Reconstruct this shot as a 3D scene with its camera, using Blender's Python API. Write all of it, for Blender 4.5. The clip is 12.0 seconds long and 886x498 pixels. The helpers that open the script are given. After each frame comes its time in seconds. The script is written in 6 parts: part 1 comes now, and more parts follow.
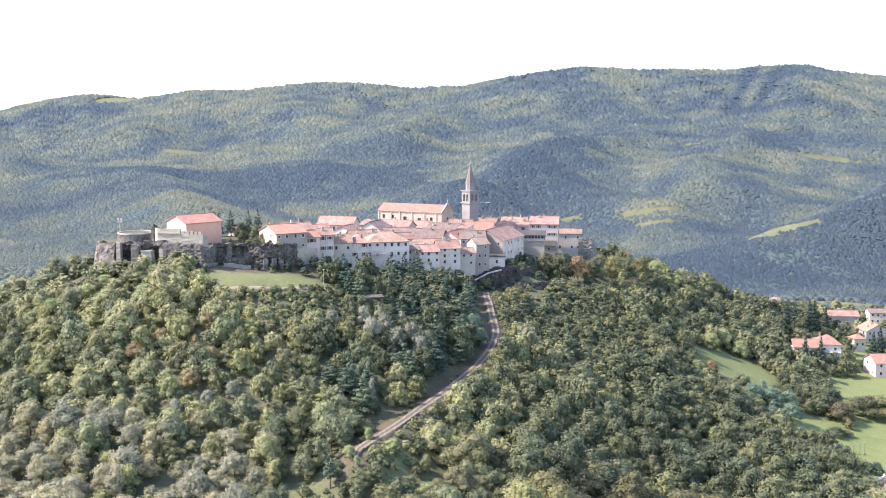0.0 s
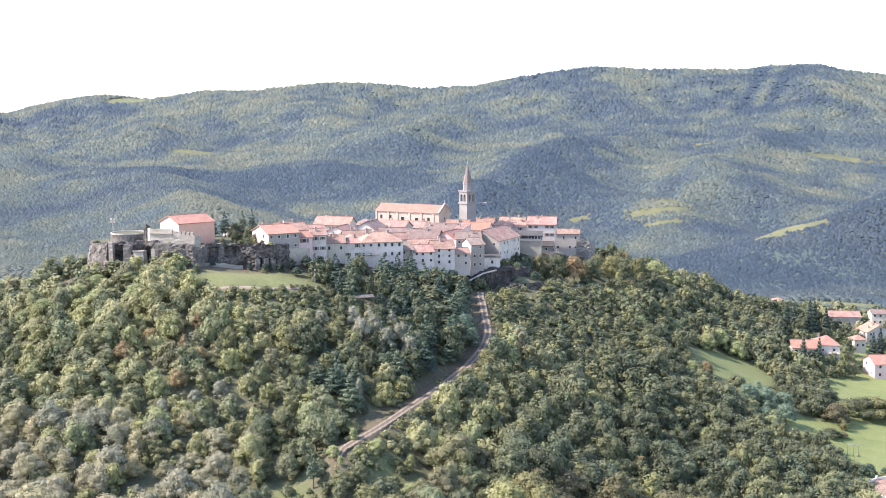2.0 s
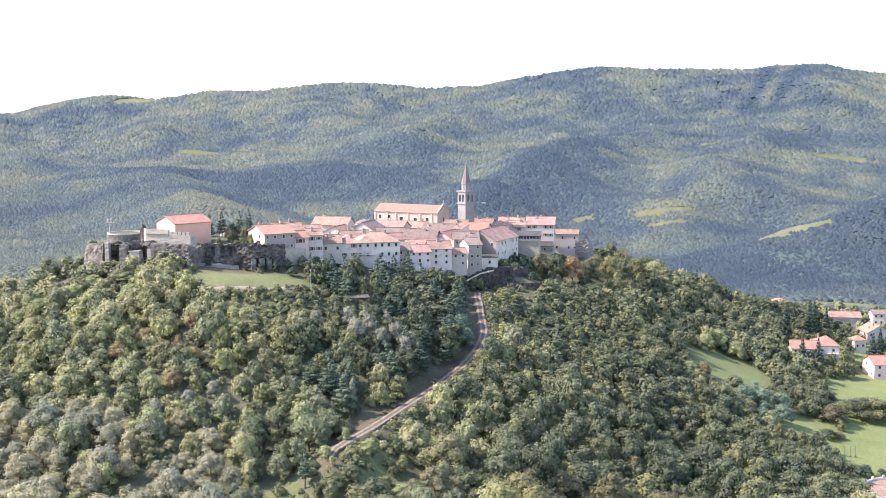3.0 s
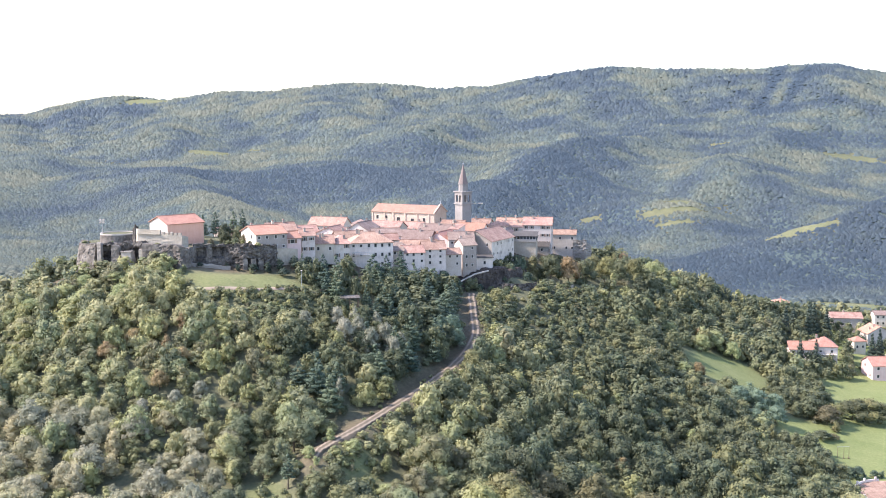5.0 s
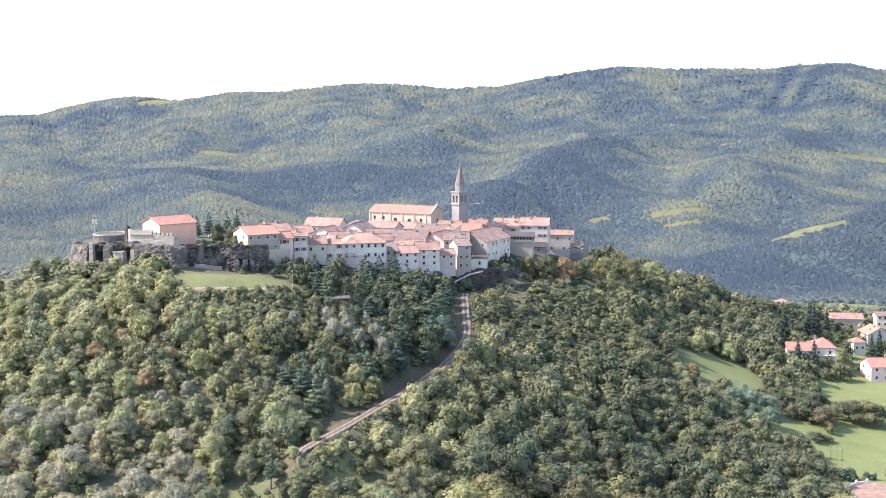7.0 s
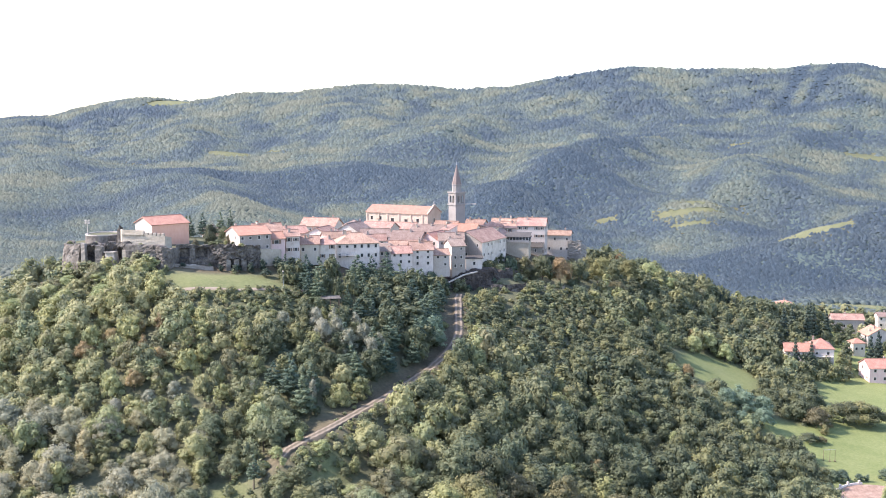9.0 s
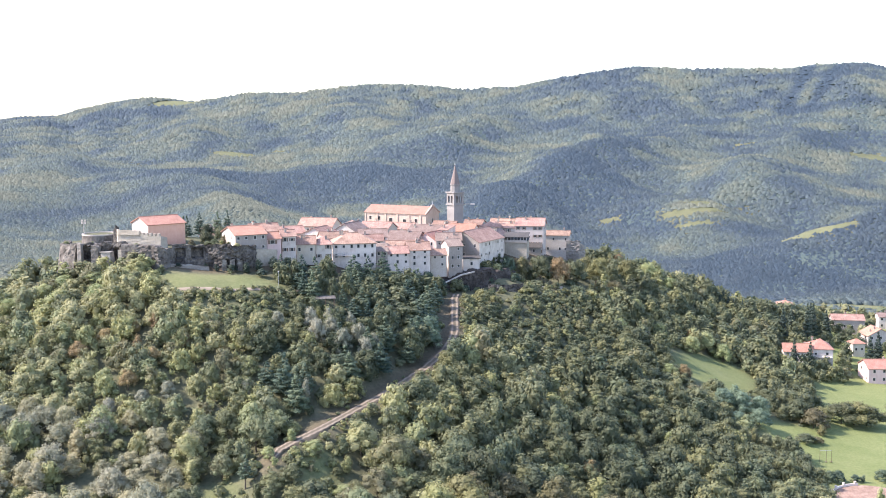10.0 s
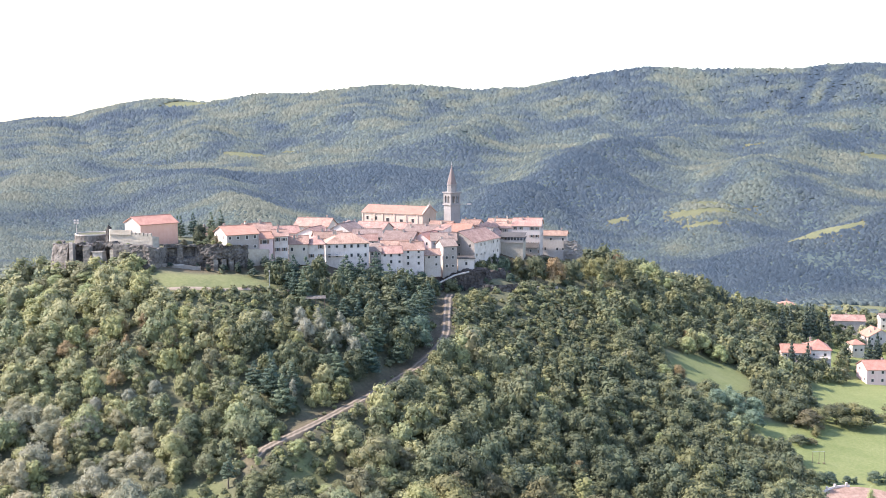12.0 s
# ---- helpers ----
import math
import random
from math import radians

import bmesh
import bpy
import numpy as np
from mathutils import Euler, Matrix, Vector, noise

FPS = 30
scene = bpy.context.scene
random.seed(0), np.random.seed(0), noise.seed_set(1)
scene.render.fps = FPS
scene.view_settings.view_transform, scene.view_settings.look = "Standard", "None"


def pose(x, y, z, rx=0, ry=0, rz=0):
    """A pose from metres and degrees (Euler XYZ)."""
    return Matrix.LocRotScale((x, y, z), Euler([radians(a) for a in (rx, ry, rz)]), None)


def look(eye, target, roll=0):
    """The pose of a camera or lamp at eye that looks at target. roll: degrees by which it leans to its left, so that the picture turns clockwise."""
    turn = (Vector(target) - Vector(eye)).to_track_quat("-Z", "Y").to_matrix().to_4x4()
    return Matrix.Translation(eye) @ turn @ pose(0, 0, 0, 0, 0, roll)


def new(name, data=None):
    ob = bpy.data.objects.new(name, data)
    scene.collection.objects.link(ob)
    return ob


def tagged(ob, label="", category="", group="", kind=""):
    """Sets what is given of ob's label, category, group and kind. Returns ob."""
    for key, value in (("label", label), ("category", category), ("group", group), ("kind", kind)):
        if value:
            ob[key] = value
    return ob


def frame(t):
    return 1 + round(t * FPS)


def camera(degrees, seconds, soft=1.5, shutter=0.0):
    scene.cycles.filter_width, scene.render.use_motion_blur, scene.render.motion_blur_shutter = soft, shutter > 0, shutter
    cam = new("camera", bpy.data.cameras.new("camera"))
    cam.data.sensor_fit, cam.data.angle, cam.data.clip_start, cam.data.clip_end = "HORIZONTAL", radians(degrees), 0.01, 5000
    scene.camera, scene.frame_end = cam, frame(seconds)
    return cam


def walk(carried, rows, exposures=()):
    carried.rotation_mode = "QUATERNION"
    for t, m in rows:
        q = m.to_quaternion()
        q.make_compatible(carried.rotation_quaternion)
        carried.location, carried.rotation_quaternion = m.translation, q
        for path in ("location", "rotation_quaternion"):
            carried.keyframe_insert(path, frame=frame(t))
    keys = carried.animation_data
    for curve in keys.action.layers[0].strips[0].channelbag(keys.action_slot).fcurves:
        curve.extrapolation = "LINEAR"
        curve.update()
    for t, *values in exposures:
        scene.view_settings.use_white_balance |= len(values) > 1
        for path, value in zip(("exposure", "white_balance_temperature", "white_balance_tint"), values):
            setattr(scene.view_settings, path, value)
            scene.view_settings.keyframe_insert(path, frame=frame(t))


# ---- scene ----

# ---------------------------------------------------------------- camera
cam = camera(45.0, 12.0, soft=1.0)
EYE, TILT = 116.0, -7.1
ROWS = [
    (0.0, 0.0, 0.0, 0.0, 0.0, 0.0, 0.0),
    (1.0, 3.59, 0.004, 0.023, 0.3483, 0.0028, 0.0278),
    (2.0, 7.18, 0.053, 0.049, 0.6929, 0.0071, 0.0573),
    (3.0, 10.77, 0.145, 0.075, 1.0343, 0.0126, 0.0881),
    (4.0, 14.359, 0.279, 0.097, 1.3728, 0.0194, 0.1196),
    (5.0, 17.946, 0.453, 0.112, 1.7088, 0.0272, 0.1514),
    (6.0, 21.53, 0.664, 0.118, 2.0427, 0.036, 0.183),
    (7.0, 25.11, 0.912, 0.11, 2.3749, 0.0456, 0.2139),
    (8.0, 28.686, 1.195, 0.085, 2.7057, 0.0559, 0.2437),
    (9.0, 32.255, 1.511, 0.04, 3.0356, 0.0667, 0.2718),
    (10.0, 35.817, 1.858, -0.029, 3.365, 0.0779, 0.2978),
    (11.0, 39.371, 2.236, -0.124, 3.6942, 0.0895, 0.3212),
    (12.0, 42.917, 2.641, -0.249, 4.0236, 0.1011, 0.3415),
]
walk(cam, [(t, pose(x, y, EYE + z, 90 + TILT + pitch, 0, yaw) @ pose(0, 0, 0, 0, 0, -roll))
           for t, x, y, z, yaw, pitch, roll in ROWS], [(0.0, 1.85, 6300, 18), (12.0, 1.85, 6300, 18)])

# ---------------------------------------------------------------- light
SUN_AZ, SUN_EL = radians(-94.0), radians(43.0)      # clockwise from +y, height
sun_dir = Vector((math.sin(SUN_AZ) * math.cos(SUN_EL), math.cos(SUN_AZ) * math.cos(SUN_EL), math.sin(SUN_EL)))
world = bpy.data.worlds.new("sky")
scene.world = world
world.use_nodes = True
wn = world.node_tree.nodes
wl = world.node_tree.links
wn.clear()
sky = wn.new("ShaderNodeTexSky")
sky.sky_type = "NISHITA"
sky.sun_disc = False
sky.sun_elevation, sky.sun_rotation = SUN_EL, SUN_AZ
sky.air_density, sky.dust_density, sky.ozone_density = 1.0, 1.0, 1.2
bg = wn.new("ShaderNodeBackground")
bg.inputs["Strength"].default_value = 0.15
wo = wn.new("ShaderNodeOutputWorld")
wl.new(sky.outputs[0], bg.inputs["Color"])
wl.new(bg.outputs[0], wo.inputs["Surface"])
sun = new("sun", bpy.data.lights.new("sun", "SUN"))
sun.data.energy, sun.data.angle, sun.data.color = 3.0, radians(1.5), (1.0, 0.93, 0.82)
sun.matrix_world = look(sun_dir * 500 + Vector((0, 400, 0)), (0, 400, 0))

# ---------------------------------------------------------------- materials


def nodes_of(name):
    m = bpy.data.materials.new(name)
    m.use_nodes = True
    nt = m.node_tree
    return m, nt, nt.nodes, nt.links, nt.nodes["Principled BSDF"]


def ramp(nt, stops):
    r = nt.nodes.new("ShaderNodeValToRGB")
    e = r.color_ramp.elements
    e[0].position, e[0].color = stops[0][0], (*stops[0][1], 1)
    e[1].position, e[1].color = stops[-1][0], (*stops[-1][1], 1)
    for p, c in stops[1:-1]:
        s = e.new(p)
        s.color = (*c, 1)
    return r


def noise_node(nt, scale, detail=4, rough=0.6, stretch=None):
    tc = nt.nodes.new("ShaderNodeTexCoord")
    n = nt.nodes.new("ShaderNodeTexNoise")
    n.inputs["Scale"].default_value = scale
    n.inputs["Detail"].default_value = detail
    n.inputs["Roughness"].default_value = rough
    if stretch:
        mp = nt.nodes.new("ShaderNodeMapping")
        mp.inputs["Scale"].default_value = stretch
        nt.links.new(tc.outputs["Object"], mp.inputs[0])
        nt.links.new(mp.outputs[0], n.inputs[0])
    else:
        nt.links.new(tc.outputs["Object"], n.inputs[0])
    return n


def mix_col(nt, fac, a, b, blend="MIX"):
    m = nt.nodes.new("ShaderNodeMix")
    m.data_type, m.blend_type = "RGBA", blend
    for sock, v in ((m.inputs[0], fac), (m.inputs[6], a), (m.inputs[7], b)):
        if isinstance(v, (int, float)):
            sock.default_value = v
        elif isinstance(v, tuple):
            sock.default_value = (*v, 1)
        else:
            nt.links.new(v, sock)
    return m.outputs[2]


def surface(name, stops, big=0.12, fine=1.6, rough=0.85, bump=0.3, streak=None, own=0.18, spec=0.3, hue=0.0):
    """A weathered surface: colour between the stops at two scales, grain in the relief, and a tone of its own for each object."""
    m, nt, n, l, b = nodes_of(name)
    n1, n2 = noise_node(nt, big, 5), noise_node(nt, fine, 6, 0.7, streak)
    add = n.new("ShaderNodeMath")
    add.operation = "ADD"
    l.new(n1.outputs["Fac"], add.inputs[0])
    l.new(n2.outputs["Fac"], add.inputs[1])
    half = n.new("ShaderNodeMath")
    half.operation = "MULTIPLY"
    half.inputs[1].default_value = 0.5
    l.new(add.outputs[0], half.inputs[0])
    r = ramp(nt, stops)
    l.new(half.outputs[0], r.inputs[0])
    info = n.new("ShaderNodeObjectInfo")
    mr = n.new("ShaderNodeMapRange")
    mr.inputs["To Min"].default_value, mr.inputs["To Max"].default_value = 1 - own, 1 + own
    l.new(info.outputs["Random"], mr.inputs["Value"])
    hsv = n.new("ShaderNodeHueSaturation")
    if hue:
        turn = n.new("ShaderNodeMath")              # a second random number of the object turns its hue
        turn.operation = "MULTIPLY"
        turn.inputs[1].default_value = 7.31
        l.new(info.outputs["Random"], turn.inputs[0])
        part_of = n.new("ShaderNodeMath")
        part_of.operation = "FRACT"
        l.new(turn.outputs[0], part_of.inputs[0])
        hr = n.new("ShaderNodeMapRange")
        hr.inputs["To Min"].default_value, hr.inputs["To Max"].default_value = 0.5 - hue * 0.6, 0.5 + hue
        l.new(part_of.outputs[0], hr.inputs["Value"])
        l.new(hr.outputs[0], hsv.inputs["Hue"])
    l.new(mr.outputs[0], hsv.inputs["Value"])
    l.new(r.outputs[0], hsv.inputs["Color"])
    l.new(hsv.outputs[0], b.inputs["Base Color"])
    b.inputs["Roughness"].default_value = rough
    b.inputs["Specular IOR Level"].default_value = spec
    bp = n.new("ShaderNodeBump")
    bp.inputs["Strength"].default_value = bump
    bp.inputs["Distance"].default_value = 0.15
    l.new(n2.outputs["Fac"], bp.inputs["Height"])
    l.new(bp.outputs[0], b.inputs["Normal"])
    return m


def leaves(name, stops, source="tint", thru=0.35, fine=0.35, rough=0.65, vary=0.09, sat=0.90, relief=0.0):
    """Foliage: the tree's own tone from an attribute or the object, a mottle inside the crown, and light that comes through the leaves."""
    m, nt, n, l, b = nodes_of(name)
    if source == "object":
        src = n.new("ShaderNodeObjectInfo").outputs["Random"]
    elif source == "island":
        src = n.new("ShaderNodeNewGeometry").outputs["Random Per Island"]
    else:
        at = n.new("ShaderNodeAttribute")
        at.attribute_name = source
        src = at.outputs["Fac"]
    nz = noise_node(nt, fine, 5, 0.75)
    off = n.new("ShaderNodeMath")
    off.operation = "MULTIPLY_ADD"
    off.inputs[1].default_value, off.inputs[2].default_value = 0.34, -0.17
    l.new(nz.outputs["Fac"], off.inputs[0])
    sm = n.new("ShaderNodeMath")
    sm.operation = "ADD"
    sm.use_clamp = True
    l.new(src, sm.inputs[0])
    l.new(off.outputs[0], sm.inputs[1])
    r = ramp(nt, stops)
    l.new(sm.outputs[0], r.inputs[0])
    isl = n.new("ShaderNodeNewGeometry")
    mr = n.new("ShaderNodeMapRange")
    mr.inputs["To Min"].default_value, mr.inputs["To Max"].default_value = 1 - vary * 0.9, 1 + vary
    l.new(isl.outputs["Random Per Island"], mr.inputs["Value"])
    hsv = n.new("ShaderNodeHueSaturation")
    hsv.inputs["Saturation"].default_value = sat
    l.new(mr.outputs[0], hsv.inputs["Value"])
    l.new(r.outputs[0], hsv.inputs["Color"])
    l.new(hsv.outputs[0], b.inputs["Base Color"])
    b.inputs["Roughness"].default_value = rough
    b.inputs["Specular IOR Level"].default_value = 0.25
    tr = n.new("ShaderNodeBsdfTranslucent")
    if relief:
        rn = noise_node(nt, relief, 5, 0.75)
        bp = n.new("ShaderNodeBump")
        bp.inputs["Strength"].default_value, bp.inputs["Distance"].default_value = 0.9, 1.8
        l.new(rn.outputs["Fac"], bp.inputs["Height"])
        l.new(bp.outputs[0], b.inputs["Normal"])
        l.new(bp.outputs[0], tr.inputs["Normal"])
    l.new(hsv.outputs[0], tr.inputs["Color"])
    mx = n.new("ShaderNodeMixShader")
    mx.inputs[0].default_value = thru
    l.new(b.outputs[0], mx.inputs[1])
    l.new(tr.outputs[0], mx.inputs[2])
    l.new(mx.outputs[0], n["Material Output"].inputs["Surface"])
    return m


def plain(name, col, rough=0.6, metal=0.0):
    return surface(name, [(0.3, tuple(c * 0.8 for c in col)), (0.7, tuple(min(1, c * 1.15) for c in col))], 0.5, 4.0, rough, 0.1, own=0.05)


BROAD = [(0.0, (0.100, 0.115, 0.060)), (0.13, (0.155, 0.160, 0.070)), (0.25, (0.116, 0.144, 0.080)), (0.37, (0.205, 0.198, 0.078)), (0.48, (0.150, 0.166, 0.092)), (0.58, (0.255, 0.255, 0.090)),
         (0.68, (0.195, 0.178, 0.095)), (0.78, (0.225, 0.252, 0.120)), (0.88, (0.315, 0.310, 0.115)), (1.0, (0.335, 0.318, 0.150))]
M_BROAD = leaves("broadleaf", BROAD)
M_BROAD_OB = leaves("broadleaf_single", BROAD, "object")
# olive leaf, made paler and greyer to paint sun glare on the western slope
M_OLIVE_GLARE_OB = leaves("olive_leaf_glare_single", [(0.0, (0.259, 0.250, 0.135)), (0.2, (0.378, 0.335, 0.151)), (0.4, (0.292, 0.295, 0.182)), (0.6, (0.454, 0.380, 0.166)), (0.8, (0.356, 0.335, 0.208)), (1.0, (0.454, 0.410, 0.182))], "object", thru=0.48, sat=0.76)
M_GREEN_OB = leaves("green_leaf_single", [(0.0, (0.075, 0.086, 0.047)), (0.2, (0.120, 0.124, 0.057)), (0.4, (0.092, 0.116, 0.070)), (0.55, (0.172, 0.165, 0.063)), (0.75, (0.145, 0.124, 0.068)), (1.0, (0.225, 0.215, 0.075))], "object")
M_PINE = leaves("pine_needles", [(0.0, (0.045, 0.075, 0.052)), (0.5, (0.07, 0.10, 0.062)), (1.0, (0.10, 0.13, 0.07))], thru=0.15)
M_PINE_OB = leaves("pine_needles_single", [(0.0, (0.045, 0.075, 0.052)), (0.5, (0.07, 0.10, 0.062)), (1.0, (0.10, 0.13, 0.07))], "object", thru=0.15)
M_RUST = leaves("autumn_leaves", [(0.0, (0.27, 0.175, 0.085)), (0.5, (0.30, 0.225, 0.095)), (1.0, (0.33, 0.24, 0.10))], "object")
M_LIME = leaves("bright_leaves", [(0.0, (0.29, 0.33, 0.14)), (1.0, (0.38, 0.39, 0.17))], "object", thru=0.48)
M_TEAL = leaves("pale_green_leaves", [(0.0, (0.155, 0.215, 0.140)), (1.0, (0.200, 0.265, 0.165))], "object", thru=0.42)
M_SPRUCE = leaves("spruce_needles", [(0.0, (0.028, 0.045, 0.034)), (1.0, (0.05, 0.07, 0.046))], "object", thru=0.1)
M_SILVER = leaves("silver_leaves", [(0.0, (0.235, 0.238, 0.160)), (1.0, (0.32, 0.305, 0.215))], "object")
# distance haze is painted into these pale blue-grey leaf colours
M_FAR = leaves("far_wood_hazed", [(0.0, (0.084, 0.118, 0.149)), (0.25, (0.104, 0.137, 0.163)), (0.5, (0.139, 0.176, 0.175)), (0.75, (0.180, 0.211, 0.177)), (1.0, (0.231, 0.245, 0.187))],
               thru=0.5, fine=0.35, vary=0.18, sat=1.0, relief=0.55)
# the floor between the far crowns shares their painted haze tint
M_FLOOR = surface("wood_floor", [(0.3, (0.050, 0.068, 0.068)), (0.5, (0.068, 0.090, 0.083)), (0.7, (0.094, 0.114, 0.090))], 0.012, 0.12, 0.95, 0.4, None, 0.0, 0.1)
M_BARK = surface("bark", [(0.3, (0.05, 0.04, 0.03)), (0.7, (0.13, 0.10, 0.08))], 0.5, 5, 0.95, 0.6)
M_WHITE = surface("white_render", [(0.32, (0.334, 0.273, 0.224)), (0.43, (0.519, 0.436, 0.374)), (0.54, (0.625, 0.541, 0.475)), (0.72, (0.695, 0.616, 0.554))], 0.35, 0.9, 0.9, 0.15, (1, 1, 0.35), 0.10, hue=0.012)
M_CREAM = surface("cream_render", [(0.3, (0.368, 0.308, 0.239)), (0.5, (0.488, 0.423, 0.340)), (0.75, (0.552, 0.497, 0.414))], 0.2, 1.2, 0.9, 0.15, (1, 1, 0.3), 0.08)
M_CHURCH = surface("church_render", [(0.32, (0.340, 0.253, 0.189)), (0.5, (0.478, 0.368, 0.290)), (0.7, (0.534, 0.432, 0.354))], 0.25, 0.7, 0.9, 0.15, (1, 1, 0.3), 0.03)
M_PINK = surface("pink_render", [(0.3, (0.506, 0.350, 0.313)), (0.7, (0.662, 0.497, 0.451))], 0.2, 1.2, 0.9, 0.15, (1, 1, 0.3), 0.06)
M_ROSE = surface("rose_render", [(0.3, (0.360, 0.297, 0.257)), (0.5, (0.477, 0.401, 0.356)), (0.75, (0.549, 0.473, 0.423))], 0.2, 1.2, 0.9, 0.15, (1, 1, 0.3), 0.05)
M_ORANGE = surface("orange_render", [(0.3, (0.58, 0.30, 0.205)), (0.5, (0.66, 0.37, 0.26)), (0.7, (0.70, 0.43, 0.32))], 0.15, 1.0, 0.9, 0.12, (1, 1, 0.3), 0.05)
M_GREY = surface("grey_render", [(0.3, (0.20, 0.168, 0.142)), (0.5, (0.31, 0.265, 0.23)), (0.75, (0.40, 0.352, 0.31))], 0.25, 1.4, 0.92, 0.3, (1, 1, 0.4), 0.1)
M_STONE = surface("rubble_stone", [(0.25, (0.14, 0.12, 0.10)), (0.5, (0.26, 0.23, 0.20)), (0.75, (0.42, 0.38, 0.33))], 0.14, 2.2, 0.95, 0.8, None, 0.12)
M_PALE = surface("pale_stone", [(0.25, (0.292, 0.241, 0.199)), (0.5, (0.430, 0.373, 0.324)), (0.75, (0.516, 0.457, 0.407))], 0.2, 1.8, 0.93, 0.5, None, 0.08)
M_DARK = surface("dark_old_stone", [(0.36, (0.022, 0.019, 0.017)), (0.46, (0.065, 0.056, 0.049)), (0.54, (0.12, 0.105, 0.09)), (0.62, (0.21, 0.185, 0.158)), (0.7, (0.31, 0.275, 0.235))], 0.30, 1.3, 0.96, 1.0, (1, 1, 0.7), 0.12)
M_FORT = surface("grey_fort_masonry", [(0.36, (0.04, 0.034, 0.030)), (0.45, (0.10, 0.086, 0.074)), (0.54, (0.165, 0.145, 0.125)), (0.66, (0.26, 0.232, 0.20))], 0.28, 1.3, 0.95, 0.8, (1, 1, 0.7), 0.12)
M_BEIGE = surface("beige_masonry", [(0.25, (0.20, 0.168, 0.13)), (0.5, (0.34, 0.295, 0.235)), (0.75, (0.45, 0.40, 0.33))], 0.3, 1.6, 0.93, 0.3, (1, 1, 0.5), 0.06)
M_ROOF = surface("clay_tiles", [(0.25, (0.114, 0.065, 0.049)), (0.42, (0.220, 0.128, 0.097)), (0.54, (0.304, 0.189, 0.146)), (0.66, (0.378, 0.264, 0.208)), (0.8, (0.440, 0.343, 0.278))], 0.35, 1.3, 0.85, 0.9, (1.8, 0.6, 0.6), 0.18, hue=0.012)
M_ROOFRED = surface("new_clay_tiles", [(0.25, (0.188, 0.092, 0.065)), (0.48, (0.308, 0.153, 0.111)), (0.75, (0.385, 0.232, 0.174))], 0.5, 1.3, 0.8, 0.8, (1.8, 0.6, 0.6), 0.12, hue=0.008)
M_ROOFOLD = surface("weathered_tiles", [(0.25, (0.101, 0.070, 0.057)), (0.45, (0.193, 0.133, 0.109)), (0.6, (0.276, 0.207, 0.173)), (0.8, (0.359, 0.294, 0.253))], 0.35, 1.3, 0.9, 0.9, (1.8, 0.6, 0.6), 0.18, hue=0.012)
M_ROOFGREY = surface("grey_sheet_roof", [(0.3, (0.045, 0.04, 0.036)), (0.7, (0.09, 0.08, 0.072))], 0.3, 2.0, 0.8, 0.5, (1, 0.3, 1), 0.1)
M_PANE = plain("window_glass", (0.05, 0.05, 0.05), 0.12)
M_SHUT = plain("shutter_paint", (0.17, 0.11, 0.075), 0.6)
M_FRAME = plain("window_surround", (0.55, 0.50, 0.45), 0.8)
M_METAL = plain("grey_metal", (0.35, 0.36, 0.38), 0.4)
M_GROUND = None

# ---------------------------------------------------------------- helpers for shapes


def part(name, bm, material, parent=None, label=""):
    me = bpy.data.meshes.new(name)
    bm.to_mesh(me)
    bm.free()
    me.materials.append(material)
    ob = new(name, me)
    if parent is not None:
        ob.parent = parent
    if label:
        tagged(ob, label)
    return ob


def empty(name, m, label, category, group="", kind=""):
    ob = new(name)
    ob.matrix_basis = m
    return tagged(ob, label, category, group, kind)


def add_box(bm, x0, x1, y0, y1, z0, z1, m=None):
    v = [bm.verts.new((m @ Vector(c)) if m else c) for c in
         ((x0, y0, z0), (x1, y0, z0), (x1, y1, z0), (x0, y1, z0), (x0, y0, z1), (x1, y0, z1), (x1, y1, z1), (x0, y1, z1))]
    for f in ((0, 3, 2, 1), (4, 5, 6, 7), (0, 1, 5, 4), (1, 2, 6, 5), (2, 3, 7, 6), (3, 0, 4, 7)):
        bm.faces.new([v[i] for i in f])
    return v


def box_mesh(*b):
    bm = bmesh.new()
    add_box(bm, *b)
    return bm


def add_tube(bm, p, q, r0, r1, n=7):
    p, q = Vector(p), Vector(q)
    d = (q - p).normalized()
    s = d.orthogonal().normalized()
    t = d.cross(s)
    rings = [[bm.verts.new(c + (s * math.cos(6.2832 * k / n) + t * math.sin(6.2832 * k / n)) * r) for k in range(n)] for c, r in ((p, r0), (q, r1))]
    for k in range(n):
        bm.faces.new((rings[0][k], rings[0][(k + 1) % n], rings[1][(k + 1) % n], rings[1][k]))
    bm.faces.new(rings[1])
    bm.faces.new(rings[0][::-1])


def mesh_of(name, verts, tris, quads, material, tint=None, smooth=False):
    """A mesh straight from arrays."""
    me = bpy.data.meshes.new(name)
    verts = np.asarray(verts, dtype=np.float32)
    nt_, nq = len(tris), len(quads)
    loops = np.concatenate([np.asarray(tris, dtype=np.int32).ravel(), np.asarray(quads, dtype=np.int32).ravel()])
    me.vertices.add(len(verts))
    me.vertices.foreach_set("co", verts.ravel())
    me.loops.add(len(loops))
    me.loops.foreach_set("vertex_index", loops)
    me.polygons.add(nt_ + nq)
    me.polygons.foreach_set("loop_start", np.concatenate([np.arange(nt_) * 3, nt_ * 3 + np.arange(nq) * 4]).astype(np.int32))
    me.polygons.foreach_set("use_smooth", np.full(nt_ + nq, smooth))
    if tint is not None:
        me.attributes.new("tint", "FLOAT", "POINT").data.foreach_set("value", np.asarray(tint, dtype=np.float32))
    me.update(calc_edges=True)
    me.materials.append(material)
    return me


